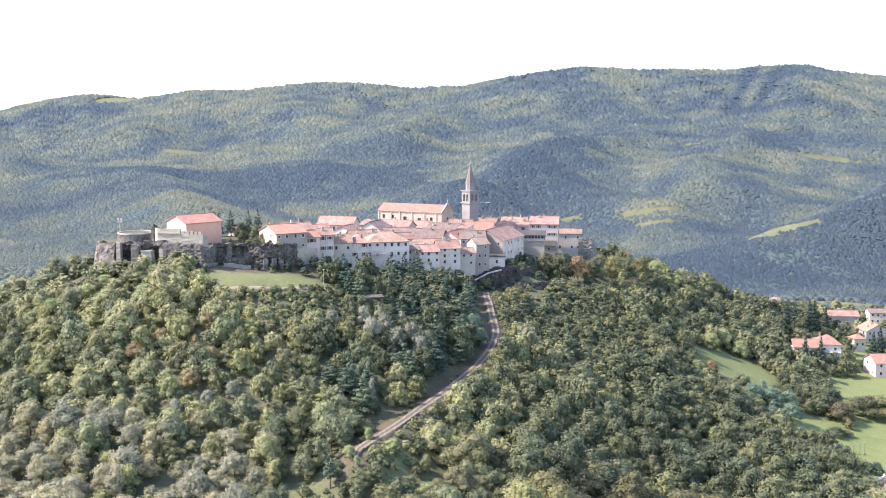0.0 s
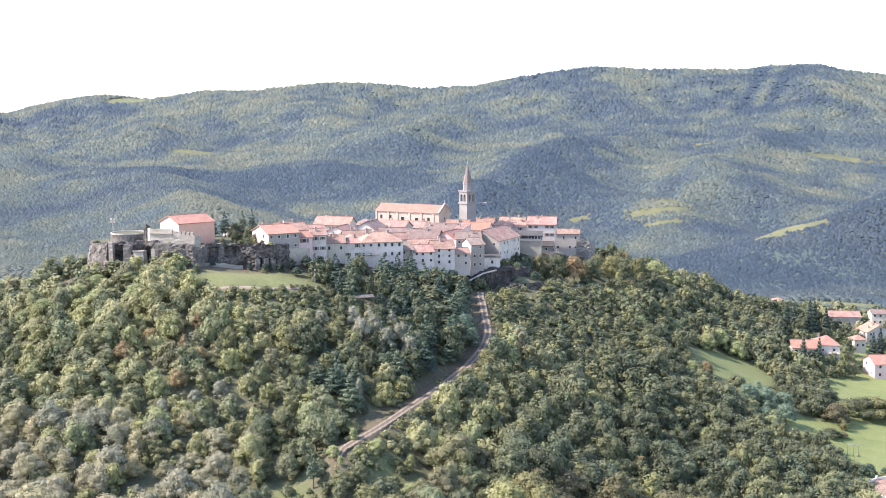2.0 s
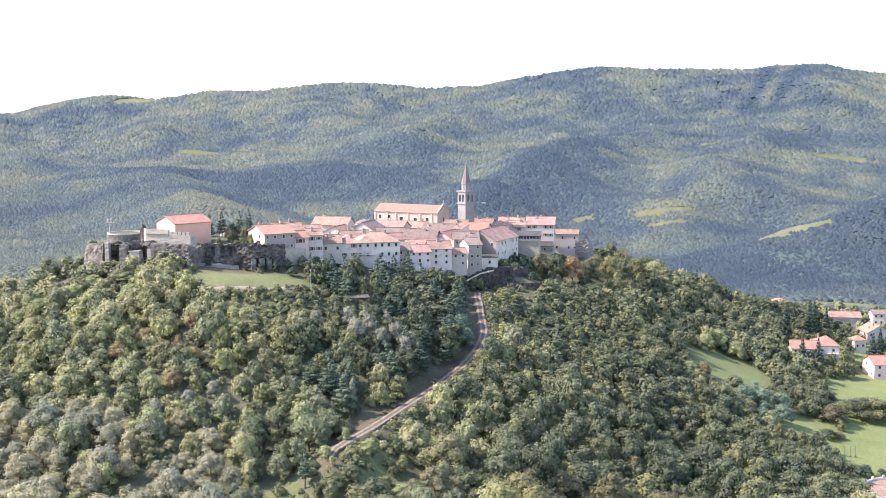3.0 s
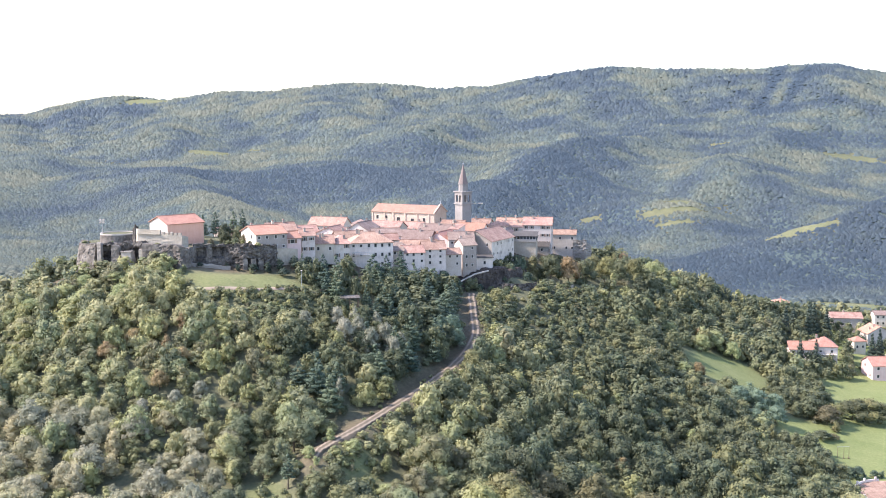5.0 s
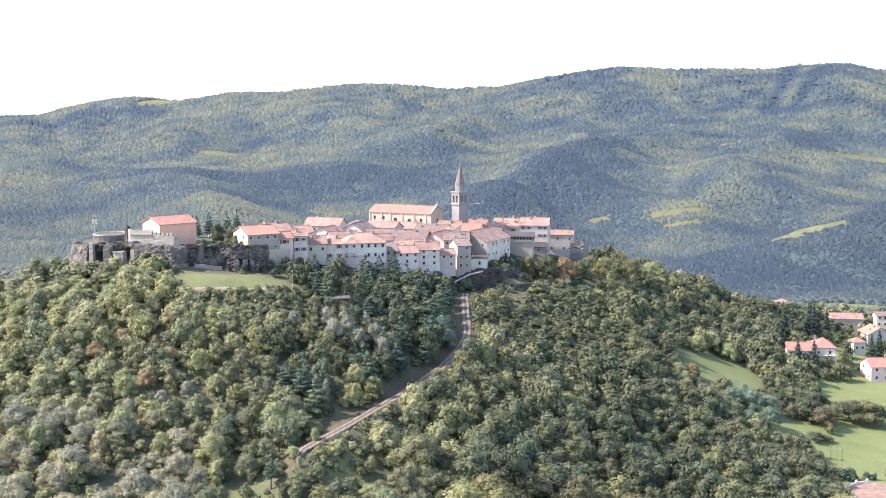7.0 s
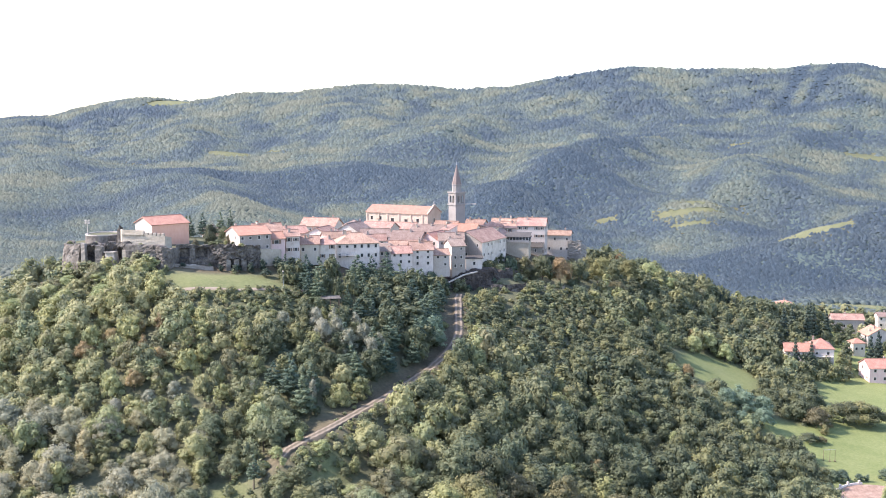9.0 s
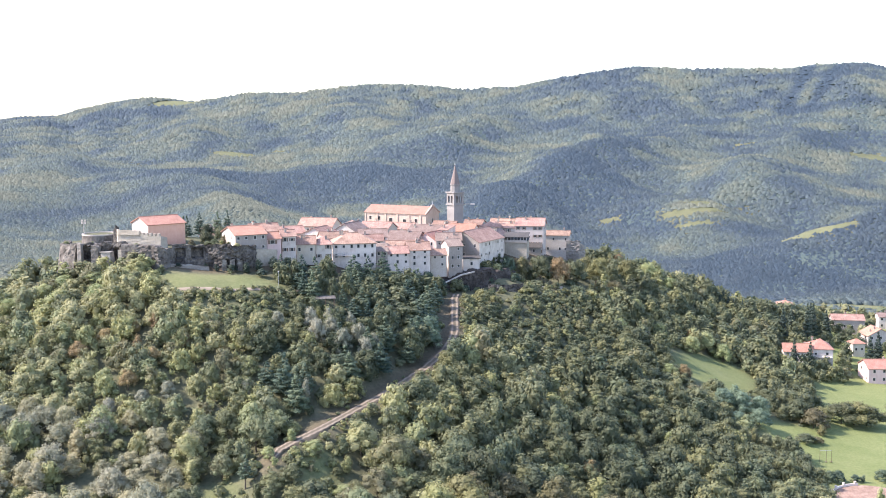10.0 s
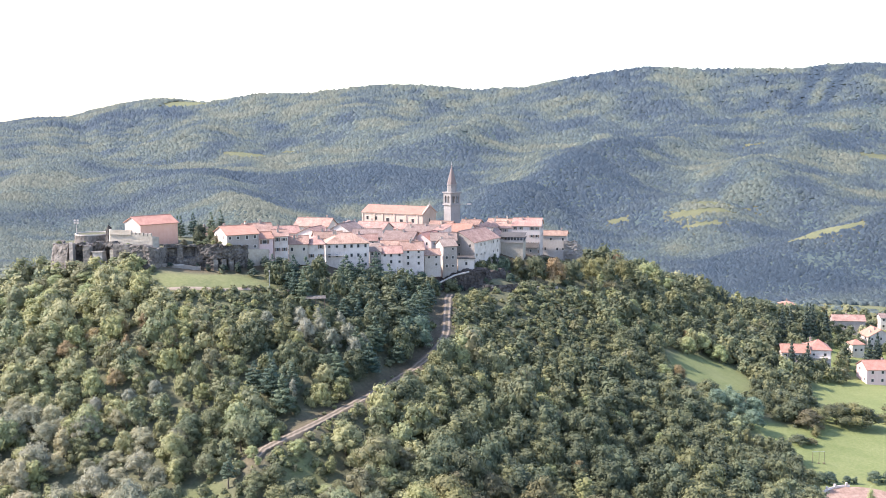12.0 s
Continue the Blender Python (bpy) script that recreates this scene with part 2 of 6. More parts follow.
# ---------------------------------------------------------------- terrain
HILL = """-8 -6 -8 2 5 0 0 0 -1 0
-6 2 22 19 24 -1 -2 2 1 -1
-1 7 44 36 34 10 -1 2 3 0
4 33 69 80 48 20 1 -4 0 0
1 35 69 72 55 31 12 -3 0 0
-2 24 50 63 69 53 13 -2 -1 0
-5 17 38 61 68 57 31 0 -1 0
-10 1 20 50 52 43 38 14 -1 1
-16 -17 -5 23 22 18 3 0 0 0"""
HILL = np.array([[float(v) for v in row.split()] for row in HILL.split("\n")])   # knots every 60 m and 55 m from (-240, 180)
CREST_X = [-2110, -1910, -1740, -1620, -1480, -1340, -1070, -900, -720, -480, -360, -220, -100, 80, 210, 340, 440, 560, 670, 860, 950, 1090, 1150, 1280, 1450]
CREST_Z = [103, 127, 127, 157, 182, 194, 185, 208, 206, 228, 230, 221, 208, 216, 242, 258, 272, 262, 258, 254, 262, 260, 244, 230, 200]
VALLEY_S = [-3000, -1200, -100, 600, 700, 1000, 1250, 1500, 1684, 2000, 2200, 2400]
VALLEY_Z = [90, 60, 0, -3, -16, -60, -78, -57, -33, 12, 22, 42]
TRACK = [(16.6, 413, 47.2), (16.7, 400, 47.4), (17.2, 389, 46.2), (18.1, 369, 42.8), (17.3, 354, 40.5), (11.4, 333, 37.5), (2.2, 311, 35.4), (-8.3, 288, 34.1), (-15.4, 270, 33.9), (-20.9, 262, 32.6), (-21.9, 256, 30.8)]


# spurs of the far slopes: knots of x, y and added height, and the half width
SPURS = [([(-40, 1330, 0), (10, 1500, 40), (90, 1800, 46), (173, 2095, 44), (337, 2278, 40), (430, 2500, 22), (520, 2750, 0)], 120),
         ([(270, 1330, 0), (342, 1600, 24), (450, 1900, 26), (640, 2300, 34), (800, 2750, 0)], 110),
         ([(90, 1060, 0), (274, 1110, 30), (342, 1120, 46), (393, 1145, 58), (458, 1175, 76), (560, 1205, 104), (900, 1300, 150)], 150),
         ([(-200, 1280, 0), (-369, 1552, 46), (-470, 1850, 40), (-560, 2150, 26), (-640, 2500, 0)], 150),
         ([(-640, 1300, 0), (-800, 1600, 44), (-930, 2100, 36), (-1060, 2700, 0)], 160),
         ([(-160, 2300, 0), (-100, 2620, 30), (-60, 2950, 26), (0, 3300, 0)], 120),
         ([(760, 2450, 0), (900, 2700, 26), (1000, 3000, 22), (1060, 3300, 0)], 110),
         ([(-760, 2600, 0), (-860, 2900, 30), (-900, 3200, 20), (-920, 3450, 0)], 120)]
FIELDS = [(-649, 2681, 58, 22), (-547, 2741, 28, 14), (-1190, 3960, 100, 55), (310, 1556, 52, 8), (350, 1600, 60, 9), (792, 2221, 58, 22), (850, 2195, 60, 10), (372, 1138, 28, 9), (332, 1120, 20, 5),
          (226, 668, 16, 22), (315, 857, 44, 26), (300, 1500, 30, 6), (560, 2380, 30, 12), (190, 1590, 14, 7), (-860, 2560, 40, 8)]
STRIPS = [(930, 3260, 730, 2745), (1000, 3200, 799, 2767)]


def lattice(i, j, seed):
    h = np.sin(i * 127.1 + j * 311.7 + seed * 74.7) * 43758.5453
    return h - np.floor(h)


def vnoise(x, y, seed=0):
    xi, yi = np.floor(x), np.floor(y)
    fx, fy = x - xi, y - yi
    fx, fy = fx * fx * (3 - 2 * fx), fy * fy * (3 - 2 * fy)
    a, b = lattice(xi, yi, seed), lattice(xi + 1, yi, seed)
    c, d = lattice(xi, yi + 1, seed), lattice(xi + 1, yi + 1, seed)
    return a + (b - a) * fx + (c - a) * fy + (a - b - c + d) * fx * fy


def sstep(a, b, v):
    t = np.clip((v - a) / (b - a), 0, 1)
    return t * t * (3 - 2 * t)


def spline_hat(t):
    t = np.abs(t)
    return np.where(t < 1, 2 / 3 - t * t + t ** 3 / 2, np.where(t < 2, (2 - t) ** 3 / 6, 0))


def catmull(pts, steps=6):
    pts = [np.array(p, dtype=float) for p in pts]
    full = [2 * pts[0] - pts[1]] + pts + [2 * pts[-1] - pts[-2]]
    out = []
    for i in range(1, len(full) - 2):
        p0, p1, p2, p3 = full[i - 1:i + 3]
        for k in range(steps):
            t = k / steps
            out.append(0.5 * (2 * p1 + (p2 - p0) * t + (2 * p0 - 5 * p1 + 4 * p2 - p3) * t * t + (3 * p1 - p0 - 3 * p2 + p3) * t ** 3))
    out.append(pts[-1])
    return np.array(out)


ROAD = catmull(TRACK)


def road_near(x, y):
    """Distance to the track's middle line, and its height there."""
    x, y = np.asarray(x, dtype=float), np.asarray(y, dtype=float)
    best, z = np.full(x.shape, 1e9), np.zeros(x.shape)
    for px, py, pz in ROAD:
        d = np.hypot(x - px, y - py)
        z = np.where(d < best, pz, z)
        best = np.minimum(best, d)
    return best, z


def height(x, y):
    x, y = np.asarray(x, dtype=float), np.asarray(y, dtype=float)
    near = np.zeros(x.shape)
    for j in range(9):
        by = spline_hat((y - 180 - 55 * j) / 55)
        for i in range(10):
            near = near + HILL[j, i] * by * spline_hat((x + 240 - 60 * i) / 60)
    s = y + 0.35 * (x - 300)
    base = np.interp(s, VALLEY_S, VALLEY_Z)
    crest = np.interp(x, CREST_X, CREST_Z)
    up = np.clip((s - 2400) / 1100, 0, 1)
    base = np.where(s > 2400, 42 + (crest - 42) * (0.75 * up + 0.25 * up * up), base)
    base = np.where(s > 3500, crest - (s - 3500) * 0.10, base)
    fold = np.abs(vnoise((x + 0.45 * y) / 250, y / 1500, 3) * 2 - 1) * 2 - 0.8
    fold2 = vnoise(x / 120, y / 190, 5) * 2 - 1
    amp = sstep(1250, 1800, s) * (1 - sstep(3000, 3480, s))
    base = base + amp * (fold * 26 + fold2 * 9)
    for knots, rad in SPURS:
        lift = np.zeros(x.shape)
        for (ax, ay, ah), (bx, by, bh) in zip(knots[:-1], knots[1:]):
            k = np.clip(((x - ax) * (bx - ax) + (y - ay) * (by - ay)) / ((bx - ax) ** 2 + (by - ay) ** 2), 0, 1)
            d = np.hypot(x - ax - k * (bx - ax), y - ay - k * (by - ay))
            lift = np.maximum(lift, 1.35 * (ah + (bh - ah) * k) * np.exp(-(d / rad) ** 1.5))
        base = base + lift
    near = near - 3.2 * np.exp(-((x + 62) / 20) ** 2 - ((y - 354) / 9) ** 2)
    near = near - 6.5 * np.exp(-((x - 46) / 13) ** 2 - ((y - 462) / 15) ** 2)
    z = near + base
    k = np.minimum(1, 1.6 * np.exp(-((x - 24) / 14) ** 2 - ((y - 421) / 9) ** 2))
    z = z * (1 - k) + 46.6 * k
    d, rz = road_near(x, y)
    k = np.exp(-(d / 8.0) ** 2)
    z = z * (1 - k) + rz * k
    rough = (vnoise(x / 9, y / 9, 1) - 0.5) * 1.6 * (1 - k)
    return z + rough * sstep(2, 12, near)


def hz(x, y):
    return float(height(np.array([x]), np.array([y]))[0])


def inside(x, y, poly):
    x, y = np.asarray(x, dtype=float), np.asarray(y, dtype=float)
    res = np.zeros(x.shape, dtype=bool)
    n = len(poly)
    for i in range(n):
        (ax, ay), (bx, by) = poly[i], poly[(i + 1) % n]
        c = ((ay > y) != (by > y)) & (x < (bx - ax) * (y - ay) / (by - ay + 1e-9) + ax)
        res ^= c
    return res


TOWN = [(-128, 352), (-70, 349), (-57, 357), (-36, 366), (-12, 394), (8, 410), (24, 432), (38, 462), (52, 488), (82, 506), (84, 530), (20, 550), (-60, 545), (-125, 420), (-138, 365)]
FORT_GRASS = [(-77, 333.5), (-66, 334), (-54, 337), (-42, 341), (-34, 349), (-48, 357), (-78, 350)]
SCRUB = [(-68, 333), (-56, 320), (-34, 322), (-24, 338), (-34, 349), (-54, 337)]
LEDGE = [(8, 409), (12, 405), (24, 405), (40, 420), (48, 440), (34, 446), (24, 432)]
BELOW_TOWN = [(34, 436), (56, 436), (80, 470), (100, 520), (84, 516), (52, 488), (38, 462)]
MEADOW = [(112, 200), (129, 300), (131, 318), (137, 336), (133, 362), (121, 382), (124, 390), (146, 392), (152, 404), (160, 425), (163, 446), (172, 470), (190, 490), (420, 490), (420, 200)]
GLADE = [(100, 420), (108, 409), (124, 406), (136, 420), (141, 440), (133, 455), (114, 449)]
CLEARING = [(-42, 244), (-30, 244), (-14, 255), (-4, 262), (-12, 270), (-22, 266), (-34, 256)]
VILLAGE = [(156, 462), (190, 490), (420, 470), (420, 640), (206, 600), (190, 545), (160, 500)]

# ---------------------------------------------------------------- ground, one sheet to the horizon
gy = np.concatenate([np.linspace(-2500, 150, 28)[:-1], np.arange(150, 640, 2.6), np.geomspace(640, 4950, 150)])
gu = np.linspace(-1, 1, 240)
half_w = np.where(gy < 150, 420 + (150 - gy) * 0.8, 420 + np.maximum(gy - 640, 0) * 0.62)
GX = gu[None, :] * half_w[:, None]
GY = np.repeat(gy[:, None], len(gu), 1)
GZ = height(GX, GY) - sstep(660, 900, GY) * (GY / 175 * 0.25 + 1)      # the far woods stand on it
rows_n, cols_n = GX.shape
idx = np.arange(rows_n * cols_n).reshape(rows_n, cols_n)
gquads = np.stack([idx[:-1, :-1], idx[:-1, 1:], idx[1:, 1:], idx[1:, :-1]], -1).reshape(-1, 4)
turf = np.zeros(GX.shape)
for poly in (MEADOW, VILLAGE):
    turf[inside(GX, GY, poly)] = 1.0
turf[inside(GX, GY, FORT_GRASS)] = 0.6
turf[inside(GX, GY, GLADE)] = 0.8
for poly, v in ((SCRUB, 0.12), (CLEARING, 0.6)):
    turf[inside(GX, GY, poly)] = v
for ax, ay, rx, ry in FIELDS:
    ry = ry * (1.8 if ay > 1000 else 1)
    turf[((GX - ax) / rx) ** 2 + ((GY - ay) / ry) ** 2 < 1.1] = 0.34
turf[inside(GX, GY, TOWN)] = -1.0
track_side = GX - np.interp(GY, ROAD[::-1, 1], ROAD[::-1, 0])
track_gap = road_near(GX, GY)[0]
turf[(track_gap < 6.5) & (track_side < 0)] = -0.75
turf[track_gap < 2.6] = -0.9
for _ in range(2):          # soft edges between turf and wild ground
    pad = np.pad(turf, 1, mode="edge")
    turf = (pad[1:-1, 1:-1] * 2 + pad[:-2, 1:-1] + pad[2:, 1:-1] + pad[1:-1, :-2] + pad[1:-1, 2:]) / 6


def ground_material():
    m, nt, n, l, b = nodes_of("ground")
    at = n.new("ShaderNodeAttribute")
    at.attribute_name = "tint"
    n1, n2 = noise_node(nt, 0.05, 6), noise_node(nt, 0.9, 6, 0.7)
    grass = ramp(nt, [(0.3, (0.11, 0.135, 0.045)), (0.5, (0.16, 0.18, 0.068)), (0.7, (0.23, 0.23, 0.10))])
    wild = ramp(nt, [(0.3, (0.06, 0.066, 0.04)), (0.5, (0.11, 0.108, 0.062)), (0.72, (0.17, 0.15, 0.09))])
    earth = ramp(nt, [(0.3, (0.050, 0.038, 0.025)), (0.5, (0.105, 0.078, 0.052)), (0.7, (0.165, 0.130, 0.088))])
    mm = n.new("ShaderNodeMath")
    mm.operation = "MULTIPLY_ADD"
    mm.inputs[1].default_value = 0.55
    l.new(n2.outputs["Fac"], mm.inputs[0])
    m2 = n.new("ShaderNodeMath")
    m2.operation = "MULTIPLY"
    m2.inputs[1].default_value = 0.45
    l.new(n1.outputs["Fac"], m2.inputs[0])
    l.new(m2.outputs[0], mm.inputs[2])
    l.new(mm.outputs[0], grass.inputs[0])
    l.new(mm.outputs[0], wild.inputs[0])
    l.new(mm.outputs[0], earth.inputs[0])
    cl = n.new("ShaderNodeClamp")
    l.new(at.outputs["Fac"], cl.inputs["Value"])
    c = mix_col(nt, cl.outputs[0], wild.outputs[0], grass.outputs[0])
    neg = n.new("ShaderNodeMath")
    neg.operation, neg.use_clamp = "MULTIPLY", True
    neg.inputs[1].default_value = -1.0
    l.new(at.outputs["Fac"], neg.inputs[0])
    c = mix_col(nt, neg.outputs[0], c, earth.outputs[0])
    l.new(c, b.inputs["Base Color"])
    b.inputs["Roughness"].default_value = 0.95
    b.inputs["Specular IOR Level"].default_value = 0.15
    bp = n.new("ShaderNodeBump")
    bp.inputs["Strength"].default_value, bp.inputs["Distance"].default_value = 0.7, 0.5
    l.new(n2.outputs["Fac"], bp.inputs["Height"])
    l.new(bp.outputs[0], b.inputs["Normal"])
    return m


M_GROUND = ground_material()
ground = new("ground", mesh_of("ground", np.stack([GX, GY, GZ], -1).reshape(-1, 3), np.zeros((0, 3)), gquads, M_GROUND, turf.ravel(), True))
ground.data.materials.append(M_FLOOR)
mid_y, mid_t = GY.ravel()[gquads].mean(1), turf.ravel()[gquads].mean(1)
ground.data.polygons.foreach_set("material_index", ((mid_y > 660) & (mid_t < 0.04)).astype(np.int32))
tagged(ground, "hill and valley ground with meadow grass and bare earth", "ground", kind="structure")

# ---------------------------------------------------------------- dirt track


def track_material():
    m, nt, n, l, b = nodes_of("dirt_track")
    at = n.new("ShaderNodeAttribute")
    at.attribute_name = "tint"
    nz = noise_node(nt, 0.35, 6, 0.7)
    sm = n.new("ShaderNodeMath")
    sm.operation = "MULTIPLY_ADD"
    sm.inputs[1].default_value = 0.5
    l.new(nz.outputs["Fac"], sm.inputs[0])
    l.new(at.outputs["Fac"], sm.inputs[2])
    r = ramp(nt, [(0.2, (0.075, 0.060, 0.036)), (0.55, (0.135, 0.103, 0.070)), (0.95, (0.30, 0.235, 0.175))])
    l.new(sm.outputs[0], r.inputs[0])
    l.new(r.outputs[0], b.inputs["Base Color"])
    b.inputs["Roughness"].default_value = 0.95
    return m


M_TRACK = track_material()
line = catmull([tuple(p) for p in ROAD[::2]], 4)
tang = np.gradient(line[:, :2], axis=0)
tang /= np.linalg.norm(tang, axis=1)[:, None]
side = np.stack([-tang[:, 1], tang[:, 0]], -1)
across = [(-2.0, 0.0), (-1.3, 0.1), (-1.05, 0.45), (-0.6, 0.45), (-0.3, 0.08), (0.3, 0.08), (0.6, 0.45), (1.05, 0.45), (1.3, 0.1), (1.8, 0.0)]
tv, tt = [], []
for k, (c, sd) in enumerate(zip(line, side)):
    for j, (o, v) in enumerate(across):
        wob = 0.3 * math.sin(k * 0.31 + j) if j in (0, 9) else 0.12 * math.sin(k * 0.37)
        q = c[:2] + sd * (o + wob) * min(1.0, (len(line) - 1 - k) / 14 + 0.05)
        tv.append((q[0], q[1], hz(q[0], q[1]) + 0.42 - (0.10 if v > 0.5 else 0) - (0.5 if j in (0, 9) else 0)))
        tt.append(v)
na = len(across)
tq = [(k * na + j, k * na + j + 1, (k + 1) * na + j + 1, (k + 1) * na + j) for k in range(len(line) - 1) for j in range(na - 1)]
road = new("road", mesh_of("road", tv, np.zeros((0, 3)), tq, M_TRACK, tt, True))
tagged(road, "pale dirt track with two wheel ruts climbing the wooded slope", "dirt road", kind="structure")

walkway = catmull([(-78, 334.5, 0), (-70, 334.6, 0), (-58, 337, 0), (-46, 341, 0), (-38, 346, 0), (-32, 352, 0)], 8)
wv = []
for k, (x, y, _) in enumerate(walkway):
    for o in (-0.9, -0.3, 0.3, 0.9):
        wv.append((x - o * 0.2, y + o, hz(x - o * 0.2, y + o) + 0.35 - (0.35 if abs(o) > 0.5 else 0)))
wq = [(k * 4 + j, k * 4 + j + 1, (k + 1) * 4 + j + 1, (k + 1) * 4 + j) for k in range(len(walkway) - 1) for j in range(3)]
path = new("path", mesh_of("path", wv, np.zeros((0, 3)), wq, M_TRACK, np.full(len(wv), 0.6), True))
tagged(path, "pale gravel footpath along the foot of the fort lawn", "path", kind="structure")

# ---------------------------------------------------------------- trees
rng = np.random.default_rng(7)


def ico(level):
    bm = bmesh.new()
    bmesh.ops.create_icosphere(bm, subdivisions=level, radius=1)
    v = np.array([p.co[:] for p in bm.verts])
    f = np.array([[p.index for p in q.verts] for q in bm.faces])
    bm.free()
    return v, f


ICO1 = ico(1)


def leaf_sprays(centre, normal, size, r):
    """Small leaf sprays, one bent-out blade for each of the given points."""
    n = len(centre)
    a = np.cross(normal, r.normal(size=(n, 3)))
    a /= np.linalg.norm(a, axis=1)[:, None] + 1e-9
    b = np.cross(normal, a)
    s = size[:, None]
    v = np.stack([centre - a * s * 0.85 - b * s * 0.4, centre + a * s * 0.85 - b * s * 0.4, centre + b * s * 1.0 + normal * s * 0.25], 1)
    return v.reshape(-1, 3), np.arange(3 * n).reshape(n, 3)


def crown_of(r, lobes, leaf_n, leaf, core=0.68):
    """lobes: rows of x, y, z, rx, ry, rz. An uneven mass of leafy lumps under loose sprays."""
    V, T = [], []
    off = 0
    cv, cf = ICO1
    mid = lobes[:, :3].mean(0)
    vol = lobes[:, 3] * lobes[:, 4] + lobes[:, 3] * lobes[:, 5]
    share = np.maximum(4, (leaf_n * vol / vol.sum()).astype(int))
    for k, lb in enumerate(lobes):
        jit = 1 + r.normal(size=(len(cv), 1)) * 0.13
        V.append(cv * jit * lb[3:6] * core + lb[:3])
        T.append(cf + off)
        off += len(cv)
        d = r.normal(size=(share[k], 3))
        d[:, 2] = d[:, 2] * 0.9 + 0.3
        d /= np.linalg.norm(d, axis=1)[:, None]
        c = d * lb[3:6] * (0.62 + r.random((share[k], 1)) ** 0.7 * 0.56) + lb[:3]
        nn = d * 0.55 + (c - mid) * 0.6 + r.normal(size=d.shape) * 0.26
        nn /= np.linalg.norm(nn, axis=1)[:, None]
        v, q = leaf_sprays(c, nn, leaf * (0.6 + r.random(share[k]) * 0.8), r)
        V.append(v)
        T.append(q + off)
        off += len(v)
    return np.concatenate(V), np.concatenate(T), np.zeros((0, 4), dtype=int)


def broad_crown(seed, leaf_n, leaf, squat=1.0, lob=7):
    """A broadleaf crown about 2 wide and 2 high, with its foot at 0: a middle and lumps all round it, smaller towards the top."""
    r = np.random.default_rng(seed)
    L = [(0, 0, 0.9, 0.60, 0.60, 0.66)]
    for k in range(lob):
        a = 2.4 * k + r.random() * 0.9
        up = (k + 0.5) / lob
        d = (0.74 - 0.58 * up ** 1.6) * (0.85 + r.random() * 0.3)
        s = 0.20 + r.random() * 0.22
        L.append((d * math.cos(a), d * math.sin(a), 0.32 + 1.3 * up + r.normal() * 0.09, s, s * (0.85 + r.random() * 0.3), s * (0.75 + r.random() * 0.3)))
    L = np.array(L)
    L[:, [2, 5]] *= squat
    return crown_of(r, L, leaf_n, leaf)


def poplar_crown(seed, leaf_n, leaf):
    r = np.random.default_rng(seed)
    L = [(r.normal() * 0.12, r.normal() * 0.12, 0.4 + 0.42 * k, 0.46 - 0.035 * k + r.random() * 0.08, 0.46 - 0.035 * k, 0.5) for k in range(6)]
    L += [(0.35 * math.cos(a), 0.35 * math.sin(a), 0.6 + r.random() * 1.2, 0.22, 0.22, 0.4) for a in r.random(5) * 6.28]
    return crown_of(r, np.array(L), leaf_n, leaf, 0.7)


def pine_crown(seed, leaf_n, leaf):
    """A pine: flat whorls of branches, wider below, with gaps."""
    r = np.random.default_rng(seed)
    L = []
    for k in range(7):
        z = 0.5 + 0.27 * k
        w = (0.85 - 0.10 * k) * (0.85 + r.random() * 0.3)
        for j in range(4 if k < 5 else 2):
            a = 1.57 * j + k * 0.8 + r.random() * 0.6
            L.append((w * 0.55 * math.cos(a), w * 0.55 * math.sin(a), z + r.normal() * 0.04, w * 0.45, w * 0.45, 0.13))
    L.append((0, 0, 2.35, 0.16, 0.16, 0.25))
    return crown_of(r, np.array(L), leaf_n, leaf, 0.7)


def spruce_crown(seed, leaf_n, leaf):
    r = np.random.default_rng(seed)
    L = []
    for k in range(9):
        w = 0.62 * (1 - k / 9.5)
        for j in range(3):
            a = 2.09 * j + k * 1.1
            L.append((w * 0.4 * math.cos(a), w * 0.4 * math.sin(a), 0.3 + 0.3 * k, w * 0.62, w * 0.62, 0.2))
    return crown_of(r, np.array(L), leaf_n, leaf, 0.7)


def cypress_crown(seed, leaf_n, leaf):
    r = np.random.default_rng(seed)
    L = [(r.normal() * 0.02, r.normal() * 0.02, 0.3 + 0.36 * k, 0.24 * math.sin(0.5 + 2.6 * (k + 0.4) / 8.5) + 0.03, 0.22 * math.sin(0.5 + 2.6 * (k + 0.4) / 8.5) + 0.03, 0.32) for k in range(8)]
    return crown_of(r, np.array(L), leaf_n, leaf, 0.7)


def trunk_mesh(name, seed, tall=1.0, limbs=4):
    """A tapered, slightly bent trunk about 1 high with limbs that reach into the crown."""
    r = np.random.default_rng(seed)
    bm = bmesh.new()
    p = Vector((0, 0, -0.12))
    rad = 0.075
    for k in range(4):
        q = p + Vector((r.normal() * 0.03, r.normal() * 0.03, 0.3 * tall))
        add_tube(bm, p, q, rad, rad * 0.78, 6)
        if k >= 1:
            for j in range(limbs // 2):
                a = r.random() * 6.28
                add_tube(bm, q, q + Vector((0.38 * math.cos(a), 0.38 * math.sin(a), 0.26)), rad * 0.5, rad * 0.2, 4)
        p, rad = q, rad * 0.78
    me = bpy.data.meshes.new(name)
    bm.to_mesh(me)
    bm.free()
    me.materials.append(M_BARK)
    return me


